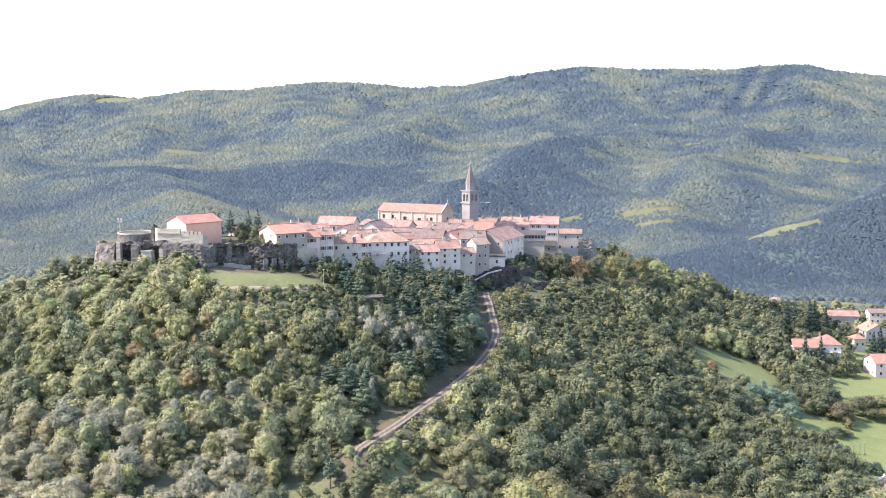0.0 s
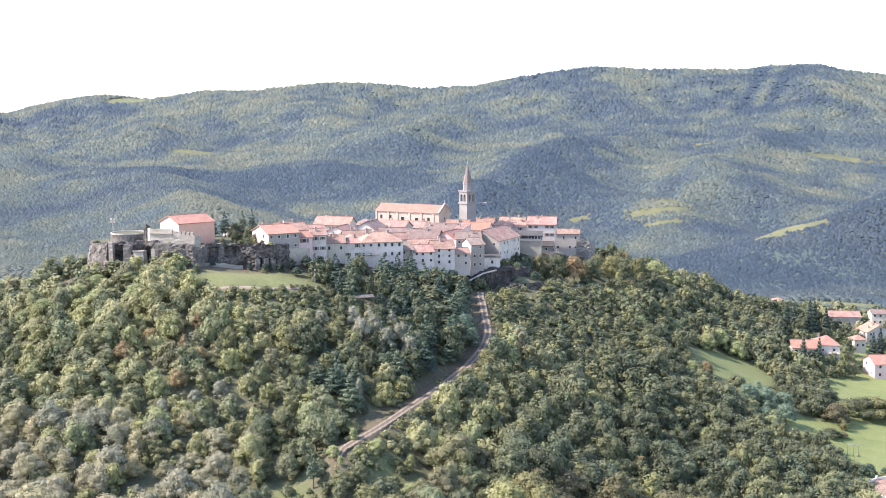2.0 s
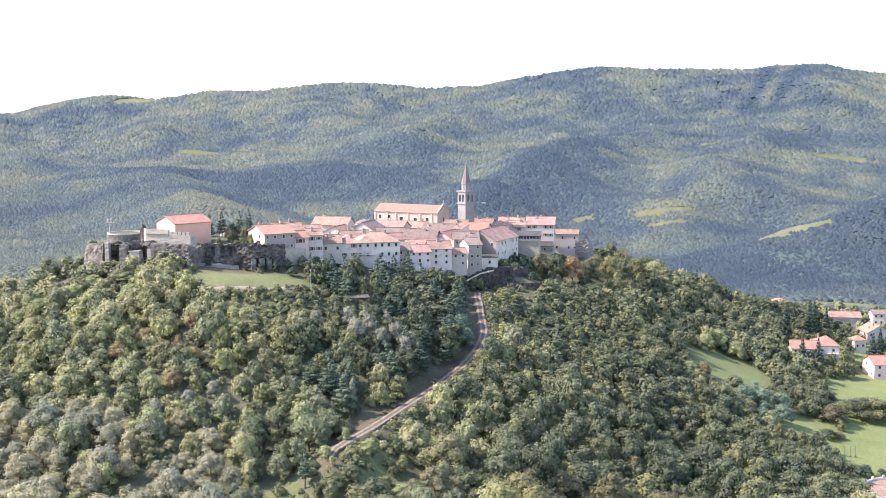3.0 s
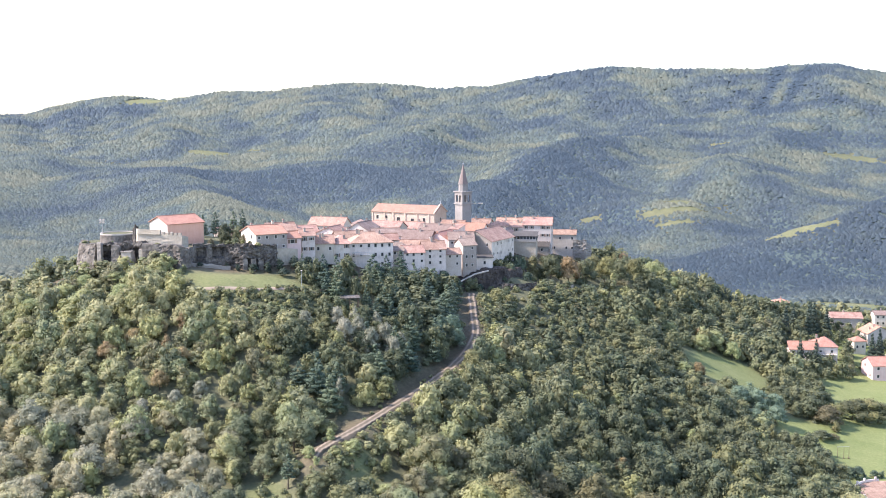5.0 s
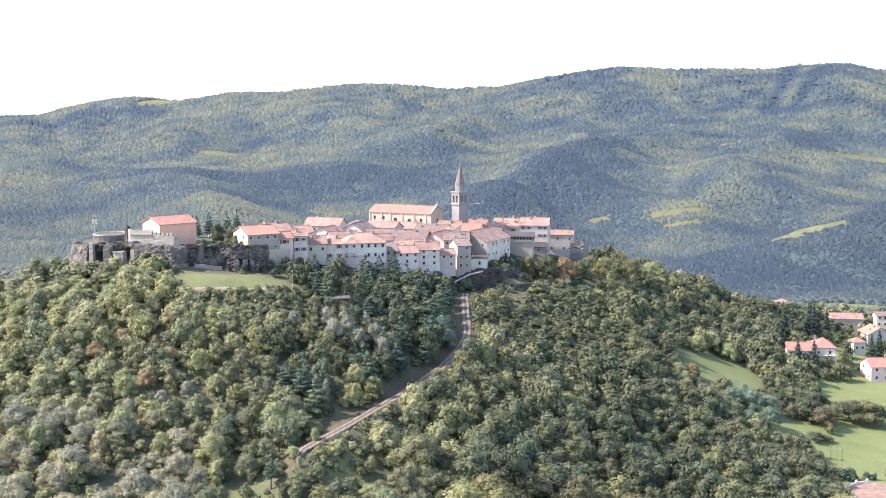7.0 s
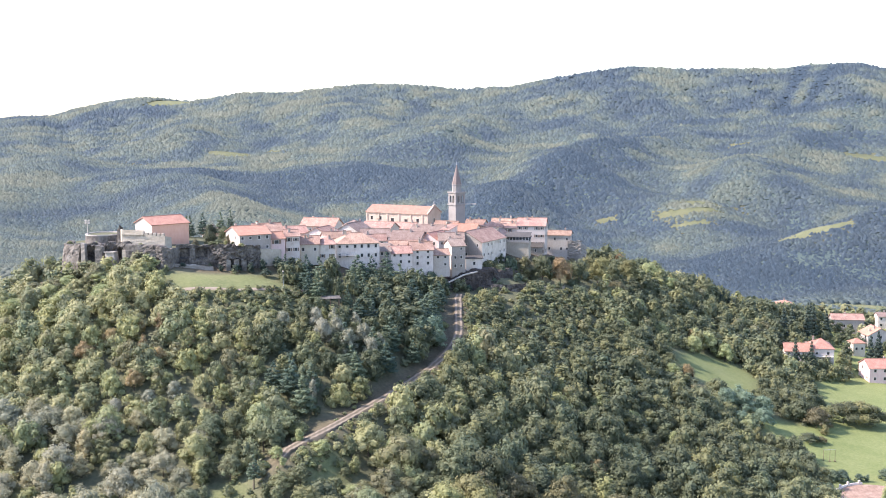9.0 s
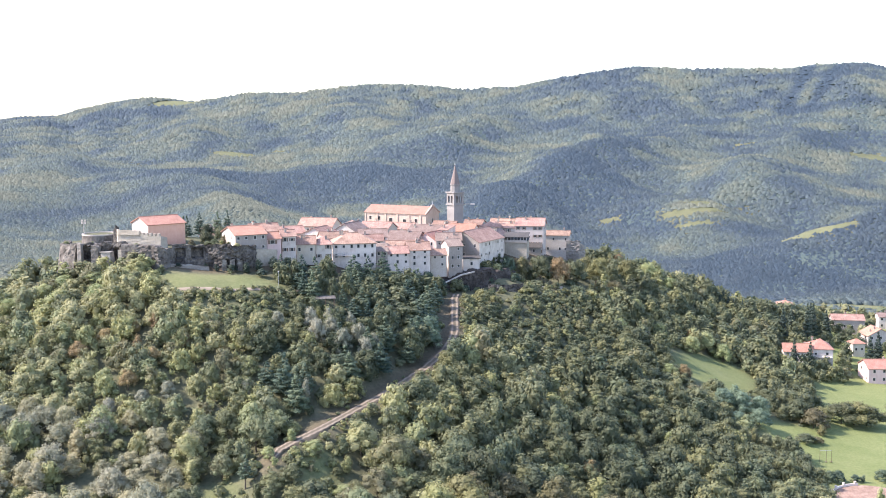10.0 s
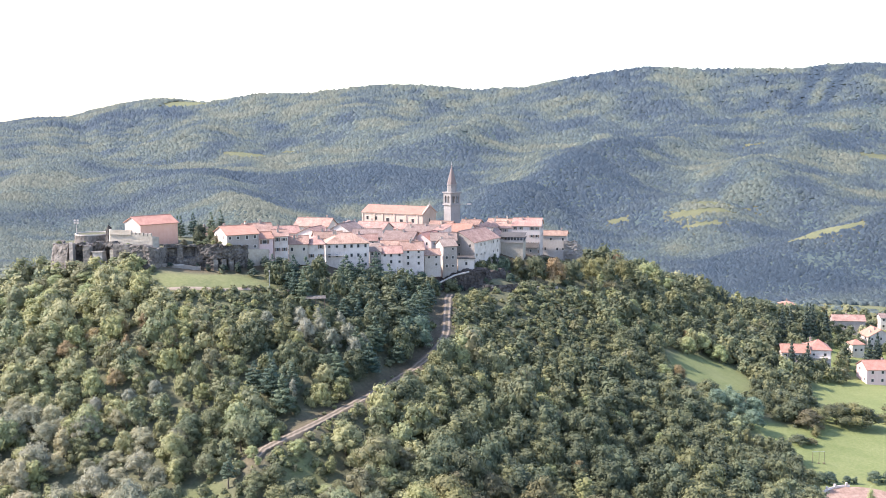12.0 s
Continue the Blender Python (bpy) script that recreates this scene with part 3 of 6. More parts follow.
HI = [broad_crown(10 + k, 2100, 0.047, (1.0, 0.8, 1.15, 0.9, 1.0, 0.75, 1.1)[k], (15, 17, 13, 18, 16, 19, 14)[k]) for k in range(7)] + [poplar_crown(30 + k, 1200, 0.052) for k in range(2)]
NEAR = [broad_crown(40 + k, 900, 0.064, (1.0, 0.8, 1.1, 0.9, 0.75)[k], (13, 15, 12, 14, 13)[k]) for k in range(5)] + [poplar_crown(48, 700, 0.068)]
MID = [broad_crown(50 + k, 270, 0.112, (1.0, 0.8, 1.1, 0.9)[k], 10) for k in range(4)] + [poplar_crown(60, 240, 0.125)]
LOW = [broad_crown(70 + k, 70, 0.23, 0.8, 4) for k in range(3)]
PINES = [pine_crown(90 + k, 900, 0.055) for k in range(3)]
SPRUCE = [spruce_crown(100 + k, 800, 0.06) for k in range(2)]
CYPRESS = [cypress_crown(110, 360, 0.055)]
TRUNKS = [trunk_mesh("trunk", 120 + k) for k in range(3)]
CROWN_MESH = {}


def crown_mesh(kind, k, material, variants):
    key = (kind, k, material.name)
    if key not in CROWN_MESH:
        CROWN_MESH[key] = mesh_of("crown", *variants[k], material)
    return CROWN_MESH[key]


def single_tree(name, kind, variants, material, x, y, r, h, label, group="", lift=0.25, z=None):
    """One tree that can be picked out: trunk with limbs, and crown. r: the crown's radius; h: the whole height."""
    base = hz(x, y) if z is None else z
    ob = empty(name, pose(x, y, base, 0, 0, float(rng.random() * 360)), label, "tree", group)
    k = int(rng.integers(len(variants)))
    tall = variants[k][0][:, 2].max()
    t = new("trunk", TRUNKS[int(rng.integers(3))])
    t.parent, t.scale = ob, (h * 0.34, h * 0.34, h * (lift + 0.35))
    c = new("crown", crown_mesh(kind, k, material, variants))
    c.parent, c.location = ob, (0, 0, h * lift * 0.75)
    c.scale = (r, r, h * (1 - lift * 0.75) / tall)
    return ob


def gather(items):
    """Joins many crowns: rows of (variant, x, y, z, radius, height, turn, tint)."""
    V, T, Q, tint = [], [], [], []
    off = 0
    for (v, t, q), x, y, z, r, h, a, c in items:
        ca, sa = math.cos(a), math.sin(a)
        k = h / v[:, 2].max()
        w = np.stack([(v[:, 0] * ca - v[:, 1] * sa) * r + x, (v[:, 0] * sa + v[:, 1] * ca) * r + y, v[:, 2] * k + z], -1)
        V.append(w)
        T.append(t + off)
        Q.append(q + off)
        tint.append(np.full(len(v), c))
        off += len(v)
    return np.concatenate(V), np.concatenate(T), np.concatenate(Q), np.concatenate(tint)


def tone(x, y, r):
    """The wood's mix of greens: yellower patches on the open slope, cooler ones in the gully. Sun glare is put in as a
    lighter tone in the west, against a darker east.
    """
    patch = float(vnoise(np.array([x / 38.0]), np.array([y / 38.0]), 11)[0])
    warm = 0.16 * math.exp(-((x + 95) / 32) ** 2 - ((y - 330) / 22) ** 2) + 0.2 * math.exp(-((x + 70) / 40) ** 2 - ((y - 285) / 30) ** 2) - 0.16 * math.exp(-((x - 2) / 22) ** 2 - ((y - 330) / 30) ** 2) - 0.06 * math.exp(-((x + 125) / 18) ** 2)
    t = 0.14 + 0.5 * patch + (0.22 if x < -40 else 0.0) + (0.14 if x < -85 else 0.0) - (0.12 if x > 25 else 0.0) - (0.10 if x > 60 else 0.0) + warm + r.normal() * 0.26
    return float(np.clip(t, 0.0, 1.0))


# where trees grow on the hill
spots = []
step = 5.7
for j in range(int((640 - 226) / step)):
    for i in range(int(560 / step)):
        x, y = -250 + (i + rng.random() * 0.9) * step, 226 + (j + rng.random() * 0.9) * step
        spots.append((x, y))
spots = np.array(spots)
sx, sy = spots[:, 0], spots[:, 1]
keep = ~inside(sx, sy, TOWN) & ~inside(sx, sy, FORT_GRASS) & ~inside(sx, sy, MEADOW) & ~inside(sx, sy, GLADE) & ~inside(sx, sy, VILLAGE)
rd, _ = road_near(sx, sy)
track_x = np.interp(sy, ROAD[::-1, 1], ROAD[::-1, 0])
keep &= np.where(sx > track_x, rd > 3.6, rd > 6.0)          # the bank above the track is bare, below it the wood comes close
keep &= ~((sy > 500) & (sx < 70) & (sx > -150))
keep &= ~inside(sx, sy, LEDGE) & ~inside(sx, sy, BELOW_TOWN)
keep &= ~(inside(sx, sy, CLEARING) & (rng.random(len(sx)) < 0.85))
keep &= ~(inside(sx, sy, SCRUB) & (rng.random(len(sx)) < 0.25))
keep &= np.abs(sx - 20) < sy * 0.53 + 6
spots = spots[keep]
order = np.argsort(spots[:, 1])
spots = spots[order]
sz = height(spots[:, 0], spots[:, 1])
wood, pinewood, nearest = [], [], 0
for (x, y), z in zip(spots, sz):
    front = y < 460 or (x > 60 and y < 560)
    patch = float(vnoise(np.array([x / 26.0]), np.array([y / 26.0]), 21)[0])
    size = 0.62 + 0.62 * patch + rng.normal() * 0.17
    r = float(np.clip(5.1 * size, 2.2, 7.0))
    if x < -12 and y < 348:                 # smaller, closer crowns on the western slope
        r = r * 0.88
    h = r * (1.35 + rng.random() * 0.85)
    if inside(x, y, SCRUB) or inside(x, y, CLEARING):
        r, h = r * 0.45, h * 0.4
    turn, c = float(rng.random() * 6.28), tone(x, y, rng)
    edge = float(road_near(np.array([x]), np.array([y]))[0][0])
    if edge < 13:                           # the track's verge stays open
        k = max(0.4, min(1.0, (edge - 1.8) / (r + 0.5)))
        r, h = r * k, h * k
    gully = math.hypot(x + 22, y - 304) < 17 and rng.random() < 0.6 or math.hypot(x + 3, y - 322) < 18 and x < 6 and rng.random() < 0.2
    if x < 12 and y > 343 and x > -42 and not inside(x, y, SCRUB):      # tall dark trees in front of the houses
        r, h = r * 0.95, 6.2 + rng.random() * 3.0
        c = c * 0.12
        gully = rng.random() < 0.5
    if 90 < x < 134 and 380 < y < 418:      # low growth in front of the glade
        r, h = r * 0.75, h * 0.5
    if 20 < x < 78 and 376 < y < 456:       # brush on the terrace below the rock
        r, h = r * 0.72, h * 0.55
    if -66 < x < -44 and y > 342:          # only low growth on the bank before the garden wall
        r, h = r * 0.4, h * 0.35
    if -124 < x < -74 and y > 332:                 # lower growth under the bastions
        r, h = r * 0.8, h * 0.6
    if gully:
        pinewood.append((PINES[int(rng.integers(3))], x, y, z - 0.3, r * 1.05, h * 1.2, turn, float(rng.random())))
    elif nearest < 280 and y < 330 and rng.random() < 0.75:
        nearest += 1
        # western trees take the glare-lifted palette, eastern ones the darker green
        single_tree("broadleaf_tree", "broad", HI, M_OLIVE_GLARE_OB if x < -45 else (M_GREEN_OB if x > 25 else M_BROAD_OB), x, y, r, h, "broadleaf tree in olive and yellow-green leaf on the hillside", "trees of the wooded slope", 0.12)
    elif y < 345 or (x > 75 and y < 425):
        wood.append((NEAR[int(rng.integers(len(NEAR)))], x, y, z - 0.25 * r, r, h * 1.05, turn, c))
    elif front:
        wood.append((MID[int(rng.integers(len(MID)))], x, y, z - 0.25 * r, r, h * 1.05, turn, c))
    elif rng.random() < 0.6:
        wood.append((LOW[int(rng.integers(3))], x, y, z - 0.25 * r, r * 1.25, h * 1.05, turn, c))
# undergrowth between the trunks
for k in range(1300):
    x, y = -150 + rng.random() * 300, 240 + rng.random() * 190
    if abs(x - 20) > y * 0.5 or inside(x, y, TOWN) or inside(x, y, FORT_GRASS) or inside(x, y, MEADOW) or inside(x, y, GLADE) or road_near(x, y)[0] < 4.0:
        continue
    r = 1.1 + rng.random() * 1.3
    wood.append((LOW[int(rng.integers(3))], x, y, hz(x, y) - 0.3, r, r * 1.5, float(rng.random() * 6.28), tone(x, y, rng)))
for k in range(150):           # tufts in the clearing by the track
    x, y = -44 + rng.random() * 42, 243 + rng.random() * 28
    if inside(x, y, CLEARING) and road_near(x, y)[0] > 2.5:
        r = 0.35 + rng.random() * 0.7
        wood.append((LOW[int(rng.integers(3))], x, y, hz(x, y) - 0.15, r, r * 1.1, float(rng.random() * 6.28), 0.6 + rng.random() * 0.4))
for k in range(330):           # brush on the terrace below the rock
    x, y = 20 + rng.random() * 62, 374 + rng.random() * 74
    if road_near(x, y)[0] > 3.4 and not inside(x, y, LEDGE):
        r = 1.2 + rng.random() * 1.6
        wood.append((LOW[int(rng.integers(3))], x, y, hz(x, y) - 0.3, r, r * 1.4, float(rng.random() * 6.28), tone(x, y, rng)))
for k in range(420):           # brush along both edges of the track
    px, py, pz = ROAD[int(rng.integers(4, len(ROAD)))]
    x, y = px + (rng.random() * 9 - 1.5) , py + rng.normal() * 3
    gap = float(road_near(np.array([x]), np.array([y]))[0][0])
    if gap < 1.9:
        continue
    r = min(0.5 + rng.random() * 1.5, 0.35 + (gap - 1.7) * 0.6)
    wood.append((LOW[int(rng.integers(3))], x, y, hz(x, y) - 0.2, r, r * 1.3, float(rng.random() * 6.28), float(np.clip(0.35 + rng.random() * 0.65, 0, 1))))
for k in range(430):           # low scrub on the slope under the lawn
    x, y = -68 + rng.random() * 46, 319 + rng.random() * 30
    if inside(x, y, SCRUB):
        r = 0.8 + rng.random() * 1.0
        wood.append((LOW[int(rng.integers(3))], x, y, hz(x, y) - 0.3, r, r * 1.3, float(rng.random() * 6.28), tone(x, y, rng)))
for k in range(60):            # small trees under the town wall
    x, y = 34 + rng.random() * 60, 438 + rng.random() * 80
    if inside(x, y, BELOW_TOWN):
        r = 2.0 + rng.random() * 1.4
        wood.append((MID[int(rng.integers(4))], x, y, hz(x, y) - 1.0, r, r * 1.4, float(rng.random() * 6.28), 0.35 * rng.random()))
v, t, q, c = gather(wood)
tagged(new("woodland", mesh_of("woodland", v, t, q, M_BROAD, c)), "mixed broadleaf wood in green, olive and yellow covering the hill", "woodland", kind="stuff")
v, t, q, c = gather(pinewood)
tagged(new("pine_wood", mesh_of("pine_wood", v, t, q, M_PINE, c)), "dark pines among the broadleaf trees above the track", "woodland", kind="stuff")

# ---------------------------------------------------------------- far slopes


# sunlight and shade painted as tone on the far woods: middle, half sizes, turn in degrees, and how much darker (-) or
# lighter (+)
SLOPE_LIGHT = [(120, 1790, 110, 345, -22, -0.5), (357, 1953, 85, 250, -25, 0.24), (335, 1577, 100, 60, 0, 0.15), (443, 1683, 60, 170, -25, -0.28), (237, 1465, 210, 60, 0, -0.22),
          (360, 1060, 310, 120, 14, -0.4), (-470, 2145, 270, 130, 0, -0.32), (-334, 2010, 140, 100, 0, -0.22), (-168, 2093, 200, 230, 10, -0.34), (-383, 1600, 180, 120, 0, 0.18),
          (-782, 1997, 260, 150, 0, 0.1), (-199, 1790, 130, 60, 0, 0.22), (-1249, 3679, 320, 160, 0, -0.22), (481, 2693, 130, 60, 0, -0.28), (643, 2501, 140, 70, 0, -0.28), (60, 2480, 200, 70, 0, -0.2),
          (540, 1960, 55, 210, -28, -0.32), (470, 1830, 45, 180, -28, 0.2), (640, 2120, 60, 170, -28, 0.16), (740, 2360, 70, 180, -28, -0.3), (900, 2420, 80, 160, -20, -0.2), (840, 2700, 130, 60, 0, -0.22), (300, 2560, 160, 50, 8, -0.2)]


def slope_light_tone(x, y):
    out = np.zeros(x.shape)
    for ax, ay, rx, ry, turn, v in SLOPE_LIGHT:
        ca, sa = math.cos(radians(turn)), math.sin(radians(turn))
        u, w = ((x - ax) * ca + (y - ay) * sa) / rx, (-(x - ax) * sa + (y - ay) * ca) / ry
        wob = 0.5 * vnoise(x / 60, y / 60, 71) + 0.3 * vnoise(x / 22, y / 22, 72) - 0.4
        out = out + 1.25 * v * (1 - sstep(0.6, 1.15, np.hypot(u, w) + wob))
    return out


def domes(x, y, z, r, h, tint, rg, rings):
    """Low crowns, one for each row: uneven rings of five points, each as (radius, height, turn, unevenness), under a blunt top."""
    n, m = len(x), len(rings)
    a0 = rg.random(n) * 6.283
    V = np.empty((n, 5 * m + 1, 3))
    for k, (rad, up, turn, jit) in enumerate(rings):
        a = a0[:, None] + np.arange(5)[None, :] * 1.2566 + turn
        q = r[:, None] * rad * (1 + (rg.random((n, 5)) - 0.5) * jit)
        V[:, 5 * k:5 * k + 5, 0] = x[:, None] + q * np.cos(a)
        V[:, 5 * k:5 * k + 5, 1] = y[:, None] + q * np.sin(a)
        V[:, 5 * k:5 * k + 5, 2] = z[:, None] + h[:, None] * (up + (rg.random((n, 5)) - 0.5) * 0.3)
    V[:, 5 * m] = np.stack([x + (rg.random(n) - 0.5) * r * 0.5, y + (rg.random(n) - 0.5) * r * 0.5, z + h], -1)
    f = []
    for k in range(m - 1):
        f += [(5 * k + i, 5 * k + (i + 1) % 5, 5 * k + 5 + i) for i in range(5)] + [(5 * k + (i + 1) % 5, 5 * k + 5 + (i + 1) % 5, 5 * k + 5 + i) for i in range(5)]
    f += [(5 * m - 5 + i, 5 * m - 5 + (i + 1) % 5, 5 * m) for i in range(5)]
    T = (np.array(f)[None] + np.arange(n)[:, None, None] * (5 * m + 1)).reshape(-1, 3)
    return V.reshape(-1, 3), T, np.repeat(tint, 5 * m + 1)


far = np.random.default_rng(17)
fx, fy = [], []
y = 640.0
while y < 4300:                    # rows of crowns, wider apart the farther they stand
    gap = max(3.0, y / 330)
    n = int(1.06 * y / gap)
    fx.append((np.linspace(-0.53, 0.53, n) + 0.02) * y + (far.random(n) - 0.5) * gap * 2.4)
    fy.append(y + (far.random(n) - 0.5) * gap * 2.4)
    y += gap * 0.9
fx, fy = np.concatenate(fx), np.concatenate(fy)
fs = fy + 0.35 * (fx - 300)
fu = fx / fy
# nothing is planted where the hill, the ridge or the near spur stand in front
front = np.interp(fu, [-0.32, -0.29, 0.06, 0.13, 0.19, 0.25, 0.28], [760, 1260, 1300, 1130, 920, 740, 640])
keep = (fs < 3580) & (fy > front) & ~((fs < 640) & (fx > -120)) & ~inside(fx, fy, VILLAGE) & ~((fu > 0.31) & (fy > 1310) & (fy < 1310 + (fu - 0.3) * 5200))
for ax, ay, rx, ry in FIELDS:
    ry = ry * (1.8 if ay > 1000 else 1)
    keep &= ~(np.hypot((fx - ax) / rx, (fy - ay) / ry) + 0.4 * (vnoise(fx / 14, fy / 14, 73) - 0.5) < 1.0)
fx, fy = fx[keep], fy[keep]
gap = np.maximum(3.0, fy / 330)
group = vnoise(fx / 42, fy / 42, 31)
# painted sun and shade come in here; the last term adds glare in the west
ftint = 0.50 + 0.4 * (vnoise(fx / 300, fy / 260, 34) - 0.5) + 0.75 * (vnoise(fx / 75, fy / 110, 33) - 0.5) + 0.6 * (group - 0.5) + slope_light_tone(fx, fy) + far.normal(size=len(fx)) * 0.07 + 0.12 * sstep(-100, -600, fx)
fr = gap * (0.50 + 0.80 * far.random(len(fx)) ** 2 + 0.3 * group)
fh = np.minimum(fr * (0.30 + 0.42 * far.random(len(fx))), 9.0)
for ax, ay, bx, by in STRIPS:         # dark young growth in the firebreaks below the ridge
    k = np.clip(((fx - ax) * (bx - ax) + (fy - ay) * (by - ay)) / ((bx - ax) ** 2 + (by - ay) ** 2), 0, 1)
    cut = np.exp(-(np.hypot(fx - ax - k * (bx - ax), fy - ay - k * (by - ay)) / 21) ** 2)
    ftint = ftint - 0.9 * cut
    fh = fh * (1 - 0.45 * cut)
fz = height(fx, fy) - (fy / 175 * 0.9 + 3) * sstep(660, 900, fy) * 0.25 + 2.5 * (group - 0.4) + 4.5 * sstep(2700, 3200, fy + 0.35 * (fx - 300))
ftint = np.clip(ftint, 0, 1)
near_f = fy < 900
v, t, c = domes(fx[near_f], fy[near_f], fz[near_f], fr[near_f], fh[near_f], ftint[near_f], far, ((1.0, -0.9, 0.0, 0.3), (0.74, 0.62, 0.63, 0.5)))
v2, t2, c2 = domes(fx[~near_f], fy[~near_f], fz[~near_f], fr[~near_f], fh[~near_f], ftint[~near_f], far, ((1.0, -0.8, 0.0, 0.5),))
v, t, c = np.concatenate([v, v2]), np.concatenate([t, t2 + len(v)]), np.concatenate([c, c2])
tagged(new("far_woods", mesh_of("far_woods", v, t, np.zeros((0, 4)), M_FAR, c, True)), "wooded hills across the valley, haze put into their blue-green colour", "woodland", kind="stuff")

# ---------------------------------------------------------------- buildings


def facade(bm, o, u, n, w, z0, z1, holes, recess=0.22):
    """One wall face with real openings: o its foot corner, u along it, n outwards; holes as (u0, u1, z0, z1)."""
    us = sorted({0.0, w, *[h[0] for h in holes], *[h[1] for h in holes]})
    zs = sorted({z0, z1, *[h[2] for h in holes], *[h[3] for h in holes]})

    def p(a, z, k=0.0):
        return bm.verts.new((o[0] + u[0] * a - n[0] * k, o[1] + u[1] * a - n[1] * k, z))

    for a, b in zip(us[:-1], us[1:]):
        for c, d in zip(zs[:-1], zs[1:]):
            ma, mz = (a + b) / 2, (c + d) / 2
            if any(h[0] < ma < h[1] and h[2] < mz < h[3] for h in holes):
                continue
            bm.faces.new((p(a, c), p(b, c), p(b, d), p(a, d)))
    for a, b, c, d in holes:
        for (a0, c0), (a1, c1) in (((a, c), (b, c)), ((b, c), (b, d)), ((b, d), (a, d)), ((a, d), (a, c))):
            bm.faces.new((p(a0, c0), p(a1, c1), p(a1, c1, recess), p(a0, c0, recess)))


def roof_mesh(kind, w, d, h, rise, over=0.45, thick=0.2):
    """Tiled slopes over a plan w by d, front at y = 0."""
    bm = bmesh.new()
    x0, x1, y0, y1 = -w / 2 - over, w / 2 + over, -over, d + over
    drop = rise * over / (d / 2 if kind in ("gable_x", "hip") else w / 2) if kind != "lean" else rise * over / d
    e = h - drop

    def f(*pts):
        bm.faces.new([bm.verts.new(p) for p in pts])

    if kind == "gable_x":
        m = d / 2
        f((x0, y0, e), (x1, y0, e), (x1, m, h + rise), (x0, m, h + rise))
        f((x1, y1, e), (x0, y1, e), (x0, m, h + rise), (x1, m, h + rise))
    elif kind == "gable_y":
        f((x0, y1, e), (x0, y0, e), (0, y0, h + rise), (0, y1, h + rise))
        f((x1, y0, e), (x1, y1, e), (0, y1, h + rise), (0, y0, h + rise))
    elif kind == "lean":
        f((x0, y0, e), (x1, y0, e), (x1, y1, h + rise + drop), (x0, y1, h + rise + drop))
    else:
        m = d / 2
        k = min(d / 2, w / 2 - 0.3)
        a, b = (-w / 2 + k, m, h + rise), (w / 2 - k, m, h + rise)
        f((x0, y0, e), (x1, y0, e), b, a)
        f((x1, y1, e), (x0, y1, e), a, b)
        f((x0, y1, e), (x0, y0, e), a)
        f((x1, y0, e), (x1, y1, e), b)
    bmesh.ops.remove_doubles(bm, verts=bm.verts, dist=0.001)
    bmesh.ops.solidify(bm, geom=bm.faces[:], thickness=thick)
    return bm


def add_window(parent, o, u, n, a0, a1, z0, z1, shut=0, wood=None):
    """A window part in its opening: surround, with the pane and the shutters under it."""
    c = ((a0 + a1) / 2, (z0 + z1) / 2)

    def at(a, k, z):
        return Vector((o[0] + u[0] * a + n[0] * k, o[1] + u[1] * a + n[1] * k, z))

    def slab(bm, p0, p1, k0, k1, q0, q1):
        v = [bm.verts.new(at(a, k, z)) for z in (q0, q1) for a, k in ((p0, k0), (p1, k0), (p1, k1), (p0, k1))]
        for fc in ((0, 1, 2, 3), (7, 6, 5, 4), (0, 4, 5, 1), (1, 5, 6, 2), (2, 6, 7, 3), (3, 7, 4, 0)):
            bm.faces.new([v[i] for i in fc])

    bm = bmesh.new()
    t = 0.13
    slab(bm, a0 - t, a0, 0.05, -0.05, z0 - t, z1 + t)
    slab(bm, a1, a1 + t, 0.05, -0.05, z0 - t, z1 + t)
    slab(bm, a0, a1, 0.05, -0.05, z1, z1 + t)
    slab(bm, a0, a1, 0.10, -0.05, z0 - t, z0)
    win = part("window", bm, M_FRAME, parent)
    bm = bmesh.new()
    slab(bm, a0 - 0.02, a1 + 0.02, -0.15, -0.19, z0 - 0.02, z1 + 0.02)
    part("pane", bm, M_PANE, win)
    if shut:
        wd = (a1 - a0) / 2
        for s0, s1 in ((a0 - t - wd, a0 - t), (a1 + t, a1 + t + wd)):
            bm = bmesh.new()
            slab(bm, s0, s1, 0.09, 0.05, z0 - 0.05, z1 + 0.05)
            part("shutter", bm, wood or M_SHUT, win)
    return win


def grid_holes(w, h, rows, cols, ww=0.85, tall=1.25, sill=1.0, storey=None, skip=(), seed=0):
    if not rows or not cols:
        return []
    st = storey or h / rows
    rg = random.Random(seed)
    shift = [rg.uniform(-0.12, 0.12) * w / cols for _ in range(cols)]       # the window axes of an old front stand unevenly
    out = []
    for r in range(rows):
        for c in range(cols):
            if (r, c) in skip:
                continue
            if seed and rows * cols > 2 and rg.random() < 0.13:
                continue
            a = w * (c + 0.5) / cols + shift[c]
            wh = tall * rg.choice((1.0, 1.0, 0.9, 0.72))
            top = h - (rows - 1 - r) * st - (st - sill - wh) * 0.55
            out.append((a - ww / 2, a + ww / 2, top - wh, top))
    return [q for q in out if q[2] > 0.3]


